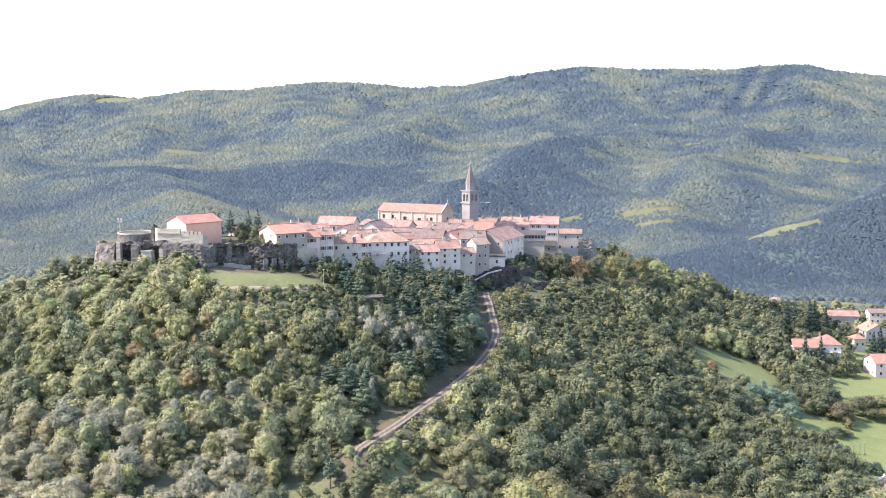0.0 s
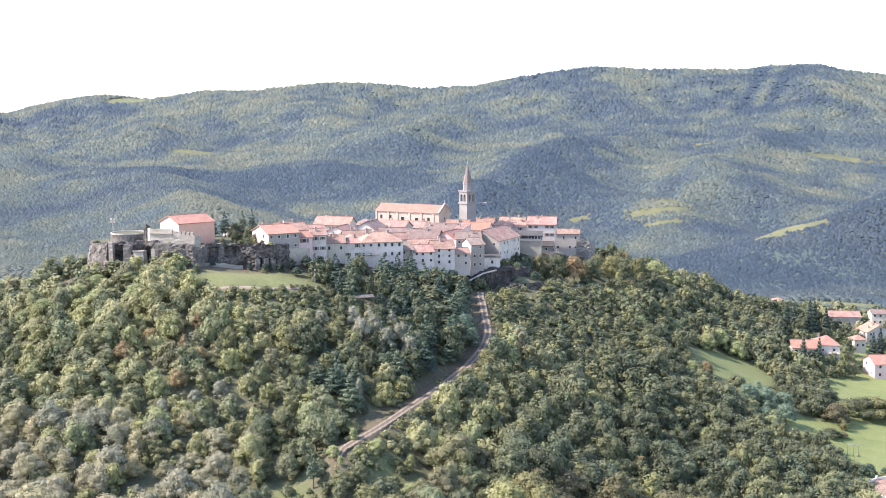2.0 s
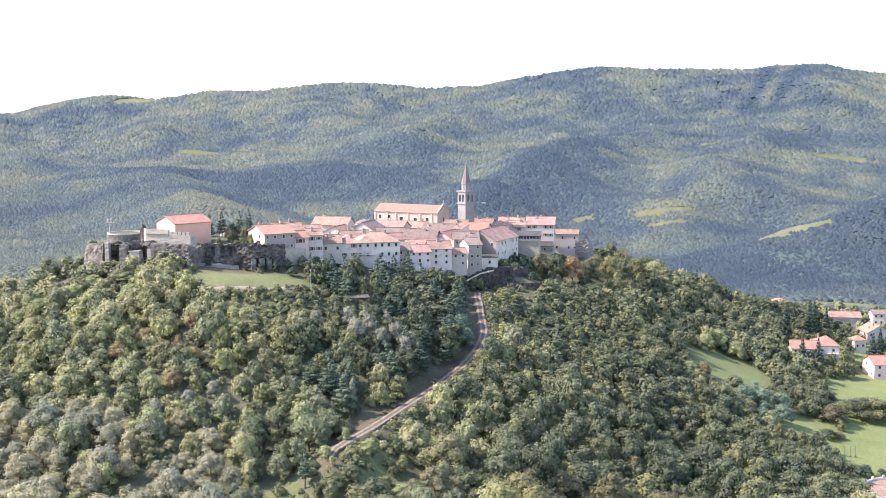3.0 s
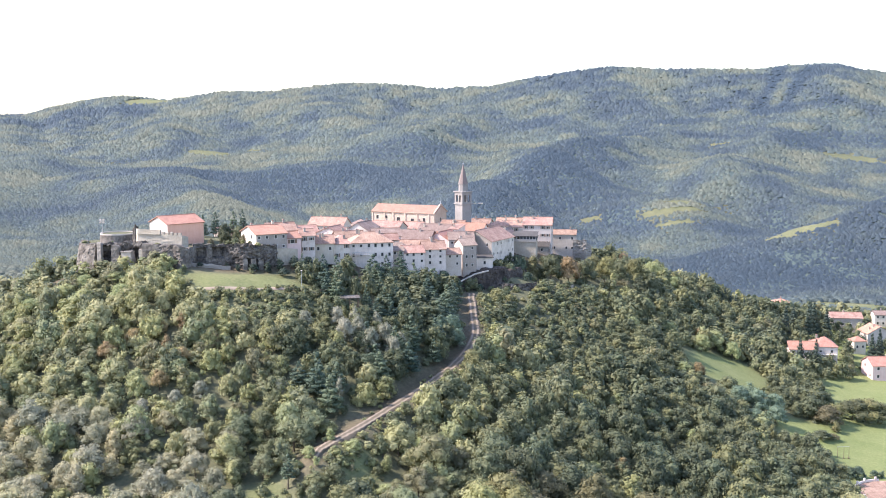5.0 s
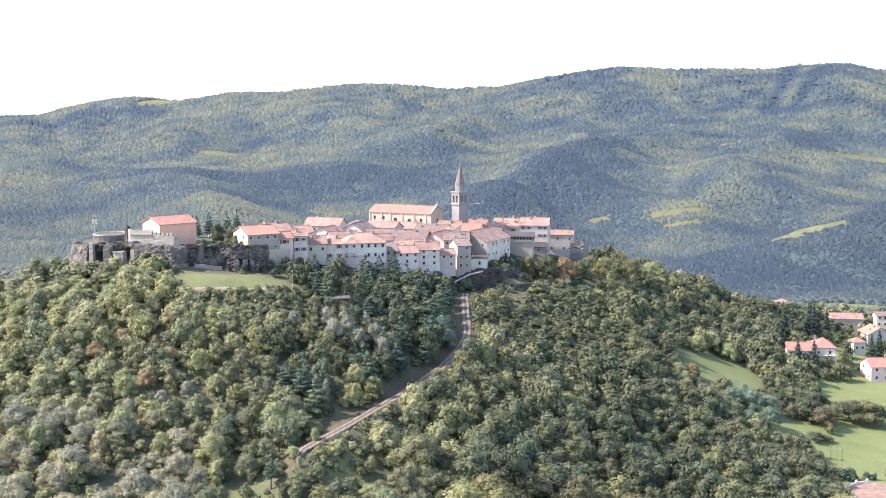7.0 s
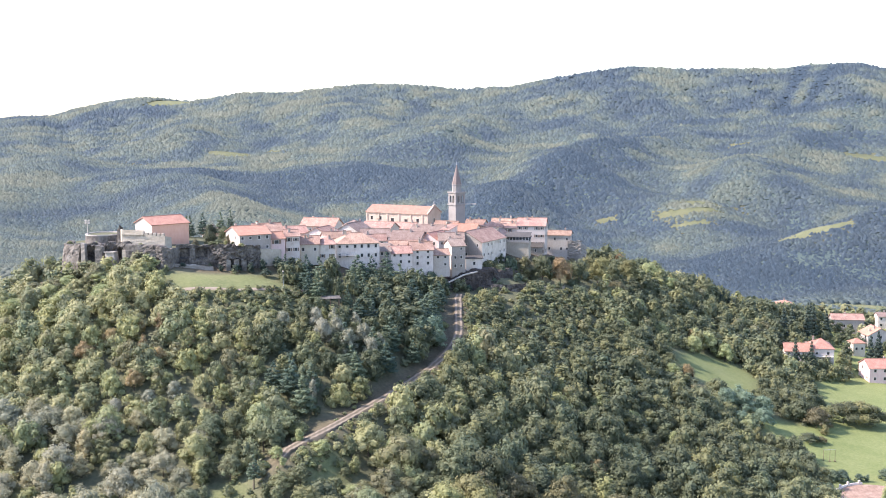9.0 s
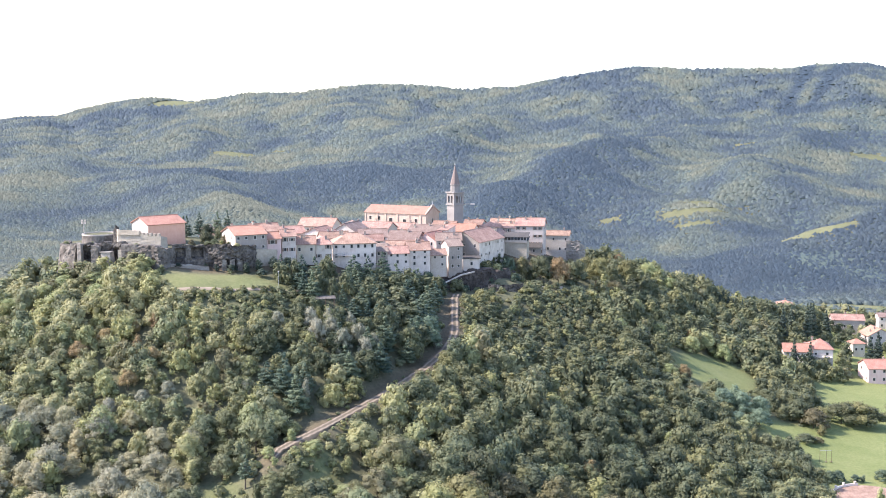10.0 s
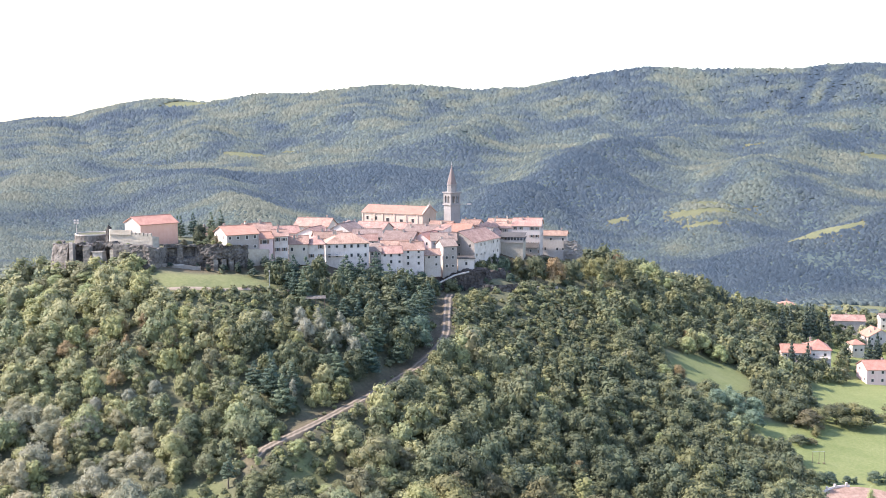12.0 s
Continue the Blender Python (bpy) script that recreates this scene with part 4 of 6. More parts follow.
def house(x, y, z, w, d, h, yaw, roof, rise, wall, tile, front, side, label, shut=0, chim=1, deep=3.0, ww=0.85, wh=1.25, name="house", skip=(), roof_label="", gable_wall=None):
    """A town house: walls with openings, roof, windows, chimneys. x, y: the middle of its front."""
    ob = empty(name, pose(x, y, z, 0, 0, yaw), label, "house", "houses of the hill town")
    gx, gy_ = roof == "gable_x", roof == "gable_y"
    faces = [((-w / 2, 0), (1, 0), (0, -1), w, front), ((w / 2, 0), (0, 1), (1, 0), d, side),
             ((w / 2, d), (-1, 0), (0, 1), w, front), ((-w / 2, d), (0, -1), (-1, 0), d, side)]
    sides_bm = [bmesh.new() for _ in range(4)]
    todo = []
    for k, (o, u, n, ln, (rows, cols)) in enumerate(faces):
        holes = grid_holes(ln, h, rows, cols, ww, wh, skip=skip if k == 0 else (), seed=int(abs(x * 31 + y * 17)) * 4 + k + 1)
        facade(sides_bm[k], o, u, n, ln, -deep, h, holes)
        if k != 2:
            todo.append((o, u, n, holes))

    def cap(k, *p):
        sides_bm[k].faces.new([sides_bm[k].verts.new(q) for q in p])

    if gx:
        for k, s in ((1, 1), (3, -1)):
            cap(k, (s * w / 2, 0, h), (s * w / 2, d, h), (s * w / 2, d / 2, h + rise))
    elif gy_:
        for k, yy_ in ((0, 0), (2, d)):
            cap(k, (-w / 2, yy_, h), (w / 2, yy_, h), (0, yy_, h + rise))
    elif roof == "lean":
        cap(2, (-w / 2, d, h), (w / 2, d, h), (w / 2, d, h + rise), (-w / 2, d, h + rise))
        for k, s in ((1, 1), (3, -1)):
            cap(k, (s * w / 2, 0, h), (s * w / 2, d, h), (s * w / 2, d, h + rise))
    for k in range(4):
        bmesh.ops.remove_doubles(sides_bm[k], verts=sides_bm[k].verts, dist=0.001)
        part(("front_wall", "side_wall", "back_wall", "side_wall")[k], sides_bm[k], wall if k % 2 == 0 else gable_wall or wall, ob)
    for o, u, n, holes in todo:
        for q in holes:
            add_window(ob, o, u, n, *q, shut=shut)
    part("roof", roof_mesh(roof, w, d, h, rise), tile, ob, roof_label)
    if gx or gy_ or roof == "hip":
        bm = bmesh.new()
        if gy_:
            add_tube(bm, (0, -0.45, h + rise + 0.03), (0, d + 0.45, h + rise + 0.03), 0.16, 0.16, 6)
        else:
            k = w / 2 + 0.45 if gx else w / 2 - min(d / 2, w / 2 - 0.3)
            add_tube(bm, (-k, d / 2, h + rise + 0.03), (k, d / 2, h + rise + 0.03), 0.16, 0.16, 6)
        part("ridge_tiles", bm, tile, ob)
    r = np.random.default_rng(int(abs(x * 7 + y * 13)))
    for k in range(chim):
        cx, cy = (r.random() - 0.5) * w * 0.7, d * (0.25 + r.random() * 0.5)
        zr = h + (rise * (1 - abs(cy - d / 2) / (d / 2)) if roof in ("gable_x", "hip") else rise * (1 - abs(cx) / (w / 2)) if gy_ else rise * cy / d)
        bm = bmesh.new()
        add_box(bm, cx - 0.35, cx + 0.35, cy - 0.3, cy + 0.3, zr - 0.5, zr + 0.95)
        add_box(bm, cx - 0.45, cx + 0.45, cy - 0.4, cy + 0.4, zr + 0.95, zr + 1.1)
        ch = part("chimney", bm, M_CREAM if k % 2 else M_GREY, ob)
        bm = bmesh.new()
        add_box(bm, cx - 0.28, cx + 0.28, cy - 0.25, cy + 0.25, zr + 1.1, zr + 1.38)
        part("chimney_cap", bm, tile, ch)
    return ob



# ---------------------------------------------------------------- the hill town
house(-52.0, 365.0, 69.5, 11.3, 14.5, 6.7, 33, "gable_x", 2.4, M_GREY, M_ROOFRED, (2, 4), (2, 2),
      "long grey and white gabled house with a red tiled roof", shut=0, chim=2, gable_wall=M_WHITE)
house(-45.3, 371.0, 67.1, 5.0, 10, 7.0, 28, "gable_x", 1.7, M_PINK, M_ROOFRED, (2, 1), (1, 1),
      "pink rendered house with a red tiled roof", shut=1, ww=1.5)
house(-41.1, 376.0, 67.3, 4.9, 9, 7.1, 20, "gable_x", 1.8, M_WHITE, M_ROOF, (2, 2), (1, 1),
      "white house with a low red tiled roof", shut=1)
house(-36.0, 381.0, 66.2, 6.7, 10, 4.8, 10, "gable_x", 2.4, M_CREAM, M_ROOF, (1, 3), (1, 1),
      "cream house with a pink tiled roof above the trees", chim=2)
house(-30.0, 384.0, 64.2, 6.0, 11, 6.4, 14, "hip", 2.6, M_WHITE, M_ROOF, (2, 2), (2, 2),
      "white house with brown shutters and a tiled hip roof", shut=1)
house(-20.5, 396.0, 59.2, 16.2, 12, 10.4, 14, "hip", 3.2, M_WHITE, M_ROOF, (3, 6), (3, 2),
      "three-storey white house with a broad weathered hip roof", chim=2, skip=((0, 0), (0, 1), (0, 2)))
house(-11.2, 405.0, 59.6, 4.2, 9, 5.7, 10, "lean", 2.0, M_GREY, M_ROOFOLD, (2, 2), (1, 1),
      "narrow grey house with a dark lean-to roof", chim=0)
house(-5.3, 407.0, 59.2, 8.2, 9, 5.2, 14, "gable_x", 2.2, M_WHITE, M_ROOF, (2, 3), (2, 1),
      "white terrace house with a pale tiled roof", chim=1)
house(2.5, 411.0, 58.2, 8.7, 10, 7.0, 12, "gable_x", 2.6, M_WHITE, M_ROOF, (3, 2), (2, 1),
      "tall white terrace house with a pale tiled roof", chim=1)
house(9.7, 417.0, 56.7, 6.4, 8, 5.8, 15, "gable_x", 1.8, M_PALE, M_ROOF, (2, 2), (1, 1),
      "stone terrace house with a low tiled roof", chim=0)
house(16.0, 426.0, 54.7, 5.8, 9.5, 10.3, 22, "gable_x", 2.2, M_GREY, M_ROOFOLD, (3, 2), (2, 1),
      "narrow three-storey house with a white gable and grey front", chim=1, gable_wall=M_WHITE)
house(22.0, 434.0, 53.8, 6.7, 6, 5.1, 5, "lean", 0.3, M_WHITE, M_ROOFGREY, (1, 1), (0, 0),
      "low white house with a flat roof on the rock", chim=0, deep=1.0)
house(18.3, 446.0, 52.5, 15.2, 22, 12.0, -27, "gable_y", 4.2, M_GREY, M_ROOF, (3, 3), (3, 6),
      "large grey gabled house with a white windowed side wall", chim=2, skip=((0, 0), (0, 1), (0, 2), (1, 0), (1, 2), (2, 0)), gable_wall=M_WHITE)
house(26.0, 470.0, 56.9, 9.2, 17, 5.3, -27, "gable_y", 4.0, M_PALE, M_ROOFOLD, (2, 2), (2, 3),
      "stone house with a wide brown gabled roof", chim=2, skip=((0, 0), (0, 1)))
house(39.6, 478.0, 54.7, 11.6, 9, 6.4, -8, "lean", 1.2, M_BEIGE, M_ROOFGREY, (0, 0), (0, 0),
      "stone house with an open roofed gallery", chim=0)
house(36.2, 496.0, 58.1, 9.6, 10, 7.0, -8, "gable_x", 2.2, M_PALE, M_ROOF, (2, 4), (2, 2),
      "pale stone house with brown shutters and an old roof", shut=1, chim=2)
house(46.8, 493.5, 52.2, 13.0, 12, 14.1, -8, "gable_x", 3.0, M_ROSE, M_ROOF, (4, 5), (4, 2),
      "tall pale rose house with brown shutters and an old roof", chim=2, shut=1)
house(60.1, 507.0, 51.2, 11.5, 9, 9.2, -8, "gable_x", 1.7, M_PALE, M_ROOF, (2, 4), (2, 2),
      "stone house with a pale tiled roof at the town edge", chim=1)
house(49.0, 489.6, 52.6, 5.8, 3.4, 4.2, -5, "lean", 1.5, M_STONE, M_ROOFGREY, (1, 1), (0, 0),
      "small stone lean-to with a dark roof", chim=0)
house(-46.8, 460.0, 65.3, 15.9, 11, 4.2, -12, "gable_x", 3.0, M_CREAM, M_ROOF, (1, 5), (1, 2),
      "cream house with a broad orange roof", chim=2)
house(-49.2, 425.0, 65.9, 9.7, 11, 4.2, 24, "gable_x", 2.4, M_WHITE, M_ROOF, (1, 3), (1, 1),
      "white house with a pink roof in the second row", chim=1)
house(-40.0, 420.0, 66.1, 11.9, 10, 4.1, -20, "gable_y", 2.6, M_WHITE, M_ROOF, (1, 2), (1, 2),
      "white gabled house between tiled roofs", chim=1)
house(-30.2, 436.0, 64.7, 13.8, 12, 4.2, -20, "gable_y", 4.0, M_WHITE, M_ROOFOLD, (1, 2), (1, 3),
      "white gabled house with a brown roof", chim=2)
house(-30.2, 412.0, 67.1, 11.0, 9, 2.6, 18, "gable_x", 2.0, M_PINK, M_ROOF, (1, 3), (1, 1),
      "low house with pink tiles and two dormers", chim=2)
house(-21.9, 462.0, 63.1, 13.8, 11, 4.9, -18, "gable_x", 2.6, M_CREAM, M_ROOF, (1, 4), (1, 2),
      "cream house under the church with a tiled roof", chim=2)
house(-17.6, 430.0, 64.9, 11.3, 10, 3.3, 10, "gable_x", 2.6, M_WHITE, M_ROOFOLD, (1, 4), (1, 1),
      "house with a weathered tiled roof and a tall chimney", chim=2)
house(-7.4, 442.0, 61.6, 13.6, 12, 3.8, -14, "gable_x", 3.2, M_PALE, M_ROOFOLD, (1, 4), (1, 2),
      "stone house with a long weathered roof", chim=2)
house(-4.1, 424.0, 61.1, 14.6, 10, 2.7, 8, "gable_x", 3.0, M_WHITE, M_ROOF, (1, 4), (1, 1),
      "white house with a wide pale pink roof", chim=2)
house(2.6, 445.0, 61.3, 9.9, 12, 3.8, -25, "gable_y", 3.0, M_PINK, M_ROOFRED, (1, 2), (1, 2),
      "pink gabled house with a new red roof", chim=1)
house(-0.5, 468.0, 62.2, 14.2, 11, 4.0, -16, "gable_x", 2.6, M_PALE, M_ROOFOLD, (1, 4), (1, 2),
      "old stone house with a brown roof", chim=2)
house(-13.1, 480.0, 62.1, 13.5, 10, 4.1, -16, "gable_x", 2.4, M_CREAM, M_ROOF, (1, 3), (1, 1),
      "small cream house by the church", chim=1)
house(8.5, 462.0, 61.1, 4.0, 10, 6.5, -20, "lean", 1.2, M_WHITE, M_ROOF, (2, 1), (1, 1),
      "tall white house with a small dark window", chim=1)
house(15.7, 474.0, 61.7, 11.5, 10, 4.1, -18, "gable_x", 2.8, M_WHITE, M_ROOFRED, (1, 3), (1, 1),
      "house with a bright red tiled roof", chim=1)
house(7.2, 484.0, 62.9, 10.6, 9, 3.6, -16, "gable_x", 2.4, M_PALE, M_ROOF, (1, 3), (1, 1),
      "house below the bell tower with a tiled roof", chim=2)
house(20.1, 500.0, 62.0, 8.8, 10, 4.0, -14, "gable_x", 2.0, M_CREAM, M_ROOF, (1, 3), (1, 1),
      "cream house behind the bell tower", chim=2)
house(28.6, 495.0, 62.0, 9.5, 10, 3.9, -14, "hip", 2.2, M_PALE, M_ROOF, (1, 3), (1, 1),
      "stone house with a hipped roof", chim=1)
house(34.2, 515.0, 61.5, 12.2, 10, 3.2, -10, "gable_x", 2.4, M_PINK, M_ROOF, (1, 3), (1, 1),
      "pink house in the back row", chim=2)
house(-74.7, 398.0, 68.7, 5.7, 9, 3.4, 30, "gable_x", 2.6, M_GREY, M_ROOFOLD, (1, 1), (1, 1),
      "old grey house with a gable beside the fort", chim=1)
house(-52.9, 392.0, 71.1, 10.5, 10, 3.4, 25, "gable_x", 2.4, M_WHITE, M_ROOF, (1, 3), (1, 1),
      "white house with a tiled roof behind the front row", chim=1)
house(-34.9, 480.0, 64.1, 10.4, 10, 3.3, -10, "hip", 2.2, M_PALE, M_ROOFOLD, (1, 3), (1, 1),
      "old stone house in the back row", chim=1)
house(-16.3, 416.0, 64.8, 8.7, 9, 3.4, 12, "gable_x", 2.0, M_CREAM, M_ROOF, (1, 3), (1, 1),
      "cream house behind the white front row", chim=1)
house(12.5, 440.0, 61.9, 10.4, 9, 3.8, 5, "gable_x", 2.6, M_PALE, M_ROOFOLD, (1, 3), (1, 1),
      "stone house with a brown roof among the gables", chim=1)


# ---------------------------------------------------------------- church and bell tower
def church():
    ob = empty("church", pose(-15.6, 497.2, 60, 0, 0, -25), "cream parish church with pilasters, arched windows and a long tiled roof", "church")
    w, d, h, rise = 33.0, 12.5, 11.9, 3.0
    holes = [(2.2, 3.5, 8.2, 9.9), (7.0, 8.3, 8.2, 9.9), (13.2, 15.0, 5.2, 9.3), (20.6, 22.4, 3.2, 9.0), (27.0, 28.4, 7.6, 9.4), (17.6, 18.5, 5.6, 7.0)]
    bm = bmesh.new()
    facade(bm, (-w / 2, 0), (1, 0), (0, -1), w, -4, h, holes, 0.4)
    facade(bm, (w / 2, 0), (0, 1), (1, 0), d, -4, h, [(5.6, 6.9, 7.6, 9.4), (5.2, 7.3, 0, 3.4)], 0.4)
    facade(bm, (w / 2, d), (-1, 0), (0, 1), w, -4, h, [], 0.4)
    facade(bm, (-w / 2, d), (0, -1), (-1, 0), d, -4, h, [], 0.4)
    for s in (-1, 1):
        bm.faces.new([bm.verts.new(p) for p in ((s * w / 2, 0, h), (s * w / 2, d, h), (s * w / 2, d / 2, h + rise))])
    part("wall", bm, M_CHURCH, ob)
    for q in holes:
        add_window(ob, (-w / 2, 0), (1, 0), (0, -1), *q)
    add_window(ob, (w / 2, 0), (0, 1), (1, 0), 5.6, 6.9, 7.6, 9.4)
    part("roof", roof_mesh("gable_x", w, d, h, rise, 0.5), M_ROOFRED, ob)
    for a in (-16.3, -9.8, -5.2, 1.2, 7.5, 13.6):
        part("pilaster", box_mesh(a - 0.4, a + 0.4, -0.28, 0.0, -4, h - 0.5), M_CHURCH, ob)
    part("cornice", box_mesh(-w / 2, w / 2, -0.42, 0.0, h - 0.5, h - 0.12), M_CHURCH, ob)
    # raised gable of the entrance front
    bm = bmesh.new()
    prof = [(-0.5, h - 0.3), (-0.4, h + 0.15), (d / 2 - 1.6, h + rise + 0.0), (d / 2 - 1.0, h + rise + 0.8), (d / 2 + 1.0, h + rise + 0.8), (d / 2 + 1.6, h + rise + 0.0), (d + 0.4, h + 0.15), (d + 0.5, h - 0.3)]
    f0 = [bm.verts.new((w / 2 - 0.25, y, z)) for y, z in prof]
    f1 = [bm.verts.new((w / 2 + 0.35, y, z)) for y, z in prof]
    bm.faces.new(f0[::-1])
    bm.faces.new(f1)
    for k in range(8):
        bm.faces.new((f0[k], f0[(k + 1) % 8], f1[(k + 1) % 8], f1[k]))
    part("gable", bm, M_CHURCH, ob)
    bm = bmesh.new()
    add_box(bm, w / 2 - 0.1, w / 2 + 0.1, d / 2 - 0.07, d / 2 + 0.07, h + rise + 0.8, h + rise + 2.4)
    add_box(bm, w / 2 - 0.1, w / 2 + 0.1, d / 2 - 0.55, d / 2 + 0.55, h + rise + 1.75, h + rise + 1.9)
    part("cross", bm, M_METAL, ob)
    part("door", box_mesh(w / 2 - 0.3, w / 2 - 0.2, 5.2, 7.3, 0, 3.4), M_SHUT, ob)


def bell_tower():
    ob = empty("bell_tower", pose(12.6, 494, 55, 0, 0, 40), "grey stone bell tower with arched belfry and pointed spire", "bell tower")
    a = 2.7
    bm = bmesh.new()
    sides = (((-a, -a), (1, 0), (0, -1)), ((a, -a), (0, 1), (1, 0)), ((a, a), (-1, 0), (0, 1)), ((-a, a), (0, -1), (-1, 0)))
    for o, u, n in sides:
        facade(bm, o, u, n, 2 * a, -3, 20.8, [(2.45, 2.95, 9.0, 10.6)], 0.5)
    part("shaft", bm, M_STONE_LIGHT, ob)
    bm = bmesh.new()
    b = 2.78
    for o, u, n in (((-b, -b), (1, 0), (0, -1)), ((b, -b), (0, 1), (1, 0)), ((b, b), (-1, 0), (0, 1)), ((-b, b), (0, -1), (-1, 0))):
        facade(bm, o, u, n, 2 * b, 21.3, 26.4, [(0.95, 2.45, 21.9, 25.2), (3.1, 4.6, 21.9, 25.2)], 0.7)
        for c in (1.7, 3.85):           # arched heads
            for s in (-1, 1):
                pts = [(c + s * 0.75, 24.2), (c + s * 0.75, 25.2), (c, 25.2), (c + s * 0.35, 25.05), (c + s * 0.62, 24.75)]
                bm.faces.new([bm.verts.new((o[0] + u[0] * p - n[0] * 0.06, o[1] + u[1] * p - n[1] * 0.06, z)) for p, z in pts])
    add_box(bm, -1.6, 1.6, -1.6, 1.6, 21.3, 26.0)
    part("belfry", bm, M_STONE_LIGHT, ob)
    for k, (r, z, t) in enumerate(((3.15, 20.8, 0.5), (3.2, 26.4, 0.45), (2.3, 30.0, 0.35))):
        bm = bmesh.new()
        add_box(bm, -r, r, -r, r, z, z + t) if k < 2 else add_tube(bm, (0, 0, z), (0, 0, z + t), r + 0.05, r + 0.1, 8)
        part("cornice", bm, M_STONE_LIGHT, ob)
    bm = bmesh.new()
    add_tube(bm, (0, 0, 26.85), (0, 0, 30.0), 2.15, 2.1, 8)
    part("drum", bm, M_STONE_LIGHT, ob)
    bm = bmesh.new()
    add_tube(bm, (0, 0, 30.35), (0, 0, 39.2), 2.25, 0.08, 8)
    part("spire", bm, M_SPIRE, ob)
    bm = bmesh.new()
    bmesh.ops.create_icosphere(bm, subdivisions=2, radius=0.28, matrix=pose(0, 0, 39.4))
    add_box(bm, -0.05, 0.05, -0.05, 0.05, 39.5, 40.7)
    part("finial", bm, M_METAL, ob)
    bm = bmesh.new()
    add_tube(bm, (2.6, -2.6, 21.2), (6.2, -6.0, 21.3), 0.07, 0.05, 5)
    add_box(bm, 4.4, 6.4, -0.12, 0.12, 0.0, 0.5, pose(0, 0, 21.0, 0, 0, -44) @ pose(2.6, 0, 0))
    part("aerial", bm, M_WHITE, ob, "white aerial arm on the cornice")


M_STONE_LIGHT = surface("tower_stone", [(0.25, (0.15, 0.135, 0.125)), (0.5, (0.235, 0.215, 0.20)), (0.75, (0.31, 0.285, 0.265))], 0.25, 2.4, 0.93, 0.6, None, 0.04)
M_SPIRE = surface("spire_stone", [(0.25, (0.13, 0.10, 0.09)), (0.75, (0.25, 0.20, 0.18))], 0.3, 2.2, 0.9, 0.5, None, 0.04)
church()
bell_tower()


# ---------------------------------------------------------------- old walls of the fort
def ruin_wall(name, plan, z0, tops, thick, material, label, batter=0.0, seed=1, parent=None, ragged=0.5, kind="structure", rough=1.0, niches=()):
    """A standing wall of old masonry along a plan line, with a weathered face and a broken top. niches: (from, to, z0, z1, depth) along the line."""
    pts, top, run, done = [], [], [], 0.0
    for k in range(len(plan) - 1):
        a, b = np.array(plan[k], float), np.array(plan[k + 1], float)
        ln = np.linalg.norm(b - a)
        n = max(2, int(ln / 0.42))
        for i in range(n + (k == len(plan) - 2)):
            pts.append(a + (b - a) * i / n)
            top.append(tops[k] + (tops[k + 1] - tops[k]) * i / n)
            run.append(done + ln * i / n)
        done += ln
    pts, top, run = np.array(pts), np.array(top), np.array(run)
    tg = np.gradient(pts, axis=0)
    tg /= np.linalg.norm(tg, axis=1)[:, None] + 1e-9
    nr = np.stack([tg[:, 1], -tg[:, 0]], -1)
    m = 30
    bm = bmesh.new()
    cols = []
    crown = top + ragged * ((vnoise(run / 2.6, run * 0 + seed, 81) - 0.5) * 2.2 + (vnoise(run / 0.8, run * 0 + seed, 82) - 0.5) * 1.1)
    for k in range(len(pts)):
        zs = z0 + (crown[k] - z0) * np.linspace(0, 1, m + 1)
        u = np.full(m + 1, run[k])
        out = batter * np.linspace(1, 0, m + 1) + rough * ((vnoise(u / 3.1, zs / 3.4 + seed * 9, 83) - 0.5) * 0.7 + (lattice(np.floor(u / 1.25 + 0.5 * (np.floor(zs / 0.62) % 2)), np.floor(zs / 0.62), seed) - 0.5) * 0.62)
        for n0, n1, q0, q1, dp in niches:
            if n0 < run[k] < n1:
                out = out - dp * ((zs > q0) & (zs < q1))
        col = [bm.verts.new((pts[k][0] + nr[k][0] * o, pts[k][1] + nr[k][1] * o, z)) for o, z in zip(out, zs)]
        q = pts[k] - nr[k] * thick
        col.append(bm.verts.new((q[0], q[1], crown[k] - 0.15)))
        col.append(bm.verts.new((q[0], q[1], z0)))
        cols.append(col)
    for a, b in zip(cols[:-1], cols[1:]):
        for j in range(len(a) - 1):
            bm.faces.new((a[j], b[j], b[j + 1], a[j + 1]))
    bm.faces.new(cols[0])
    bm.faces.new(cols[-1][::-1])
    bmesh.ops.recalc_face_normals(bm, faces=bm.faces[:])
    ob = part(name, bm, material, parent)
    if parent is None:
        tagged(ob, label, "wall", kind=kind)
    return ob


fort = empty("fortress", pose(0, 0, 0), "ruined hilltop fortress of dark weathered stone", "fortress")
ruin_wall("bastion_wall", [(-121, 372), (-116.5, 358), (-114, 355), (-109, 352.5)], 58, [73.0, 73.4, 73.8, 74.2], 2.5, M_FORT, "", 2.6, 3, fort, 0.4, rough=0.5)
ruin_wall("bastion_wall", [(-109.2, 353.0), (-103, 353.4), (-97, 353.2), (-92.4, 352.4)], 58, [74.6, 74.6, 74.0, 74.4], 3.0, M_DARK, "", 0.5, 4, fort, 0.8, rough=0.9,
          niches=((1.6, 5.2, 62, 73.2, 2.0), (12.8, 15.0, 62, 72.6, 1.8)))
ruin_wall("bastion_wall", [(-92.6, 350.6), (-87.2, 350.0)], 58, [74.6, 74.2], 3.0, M_FORT, "", 0.5, 5, fort, 0.3, rough=0.25)
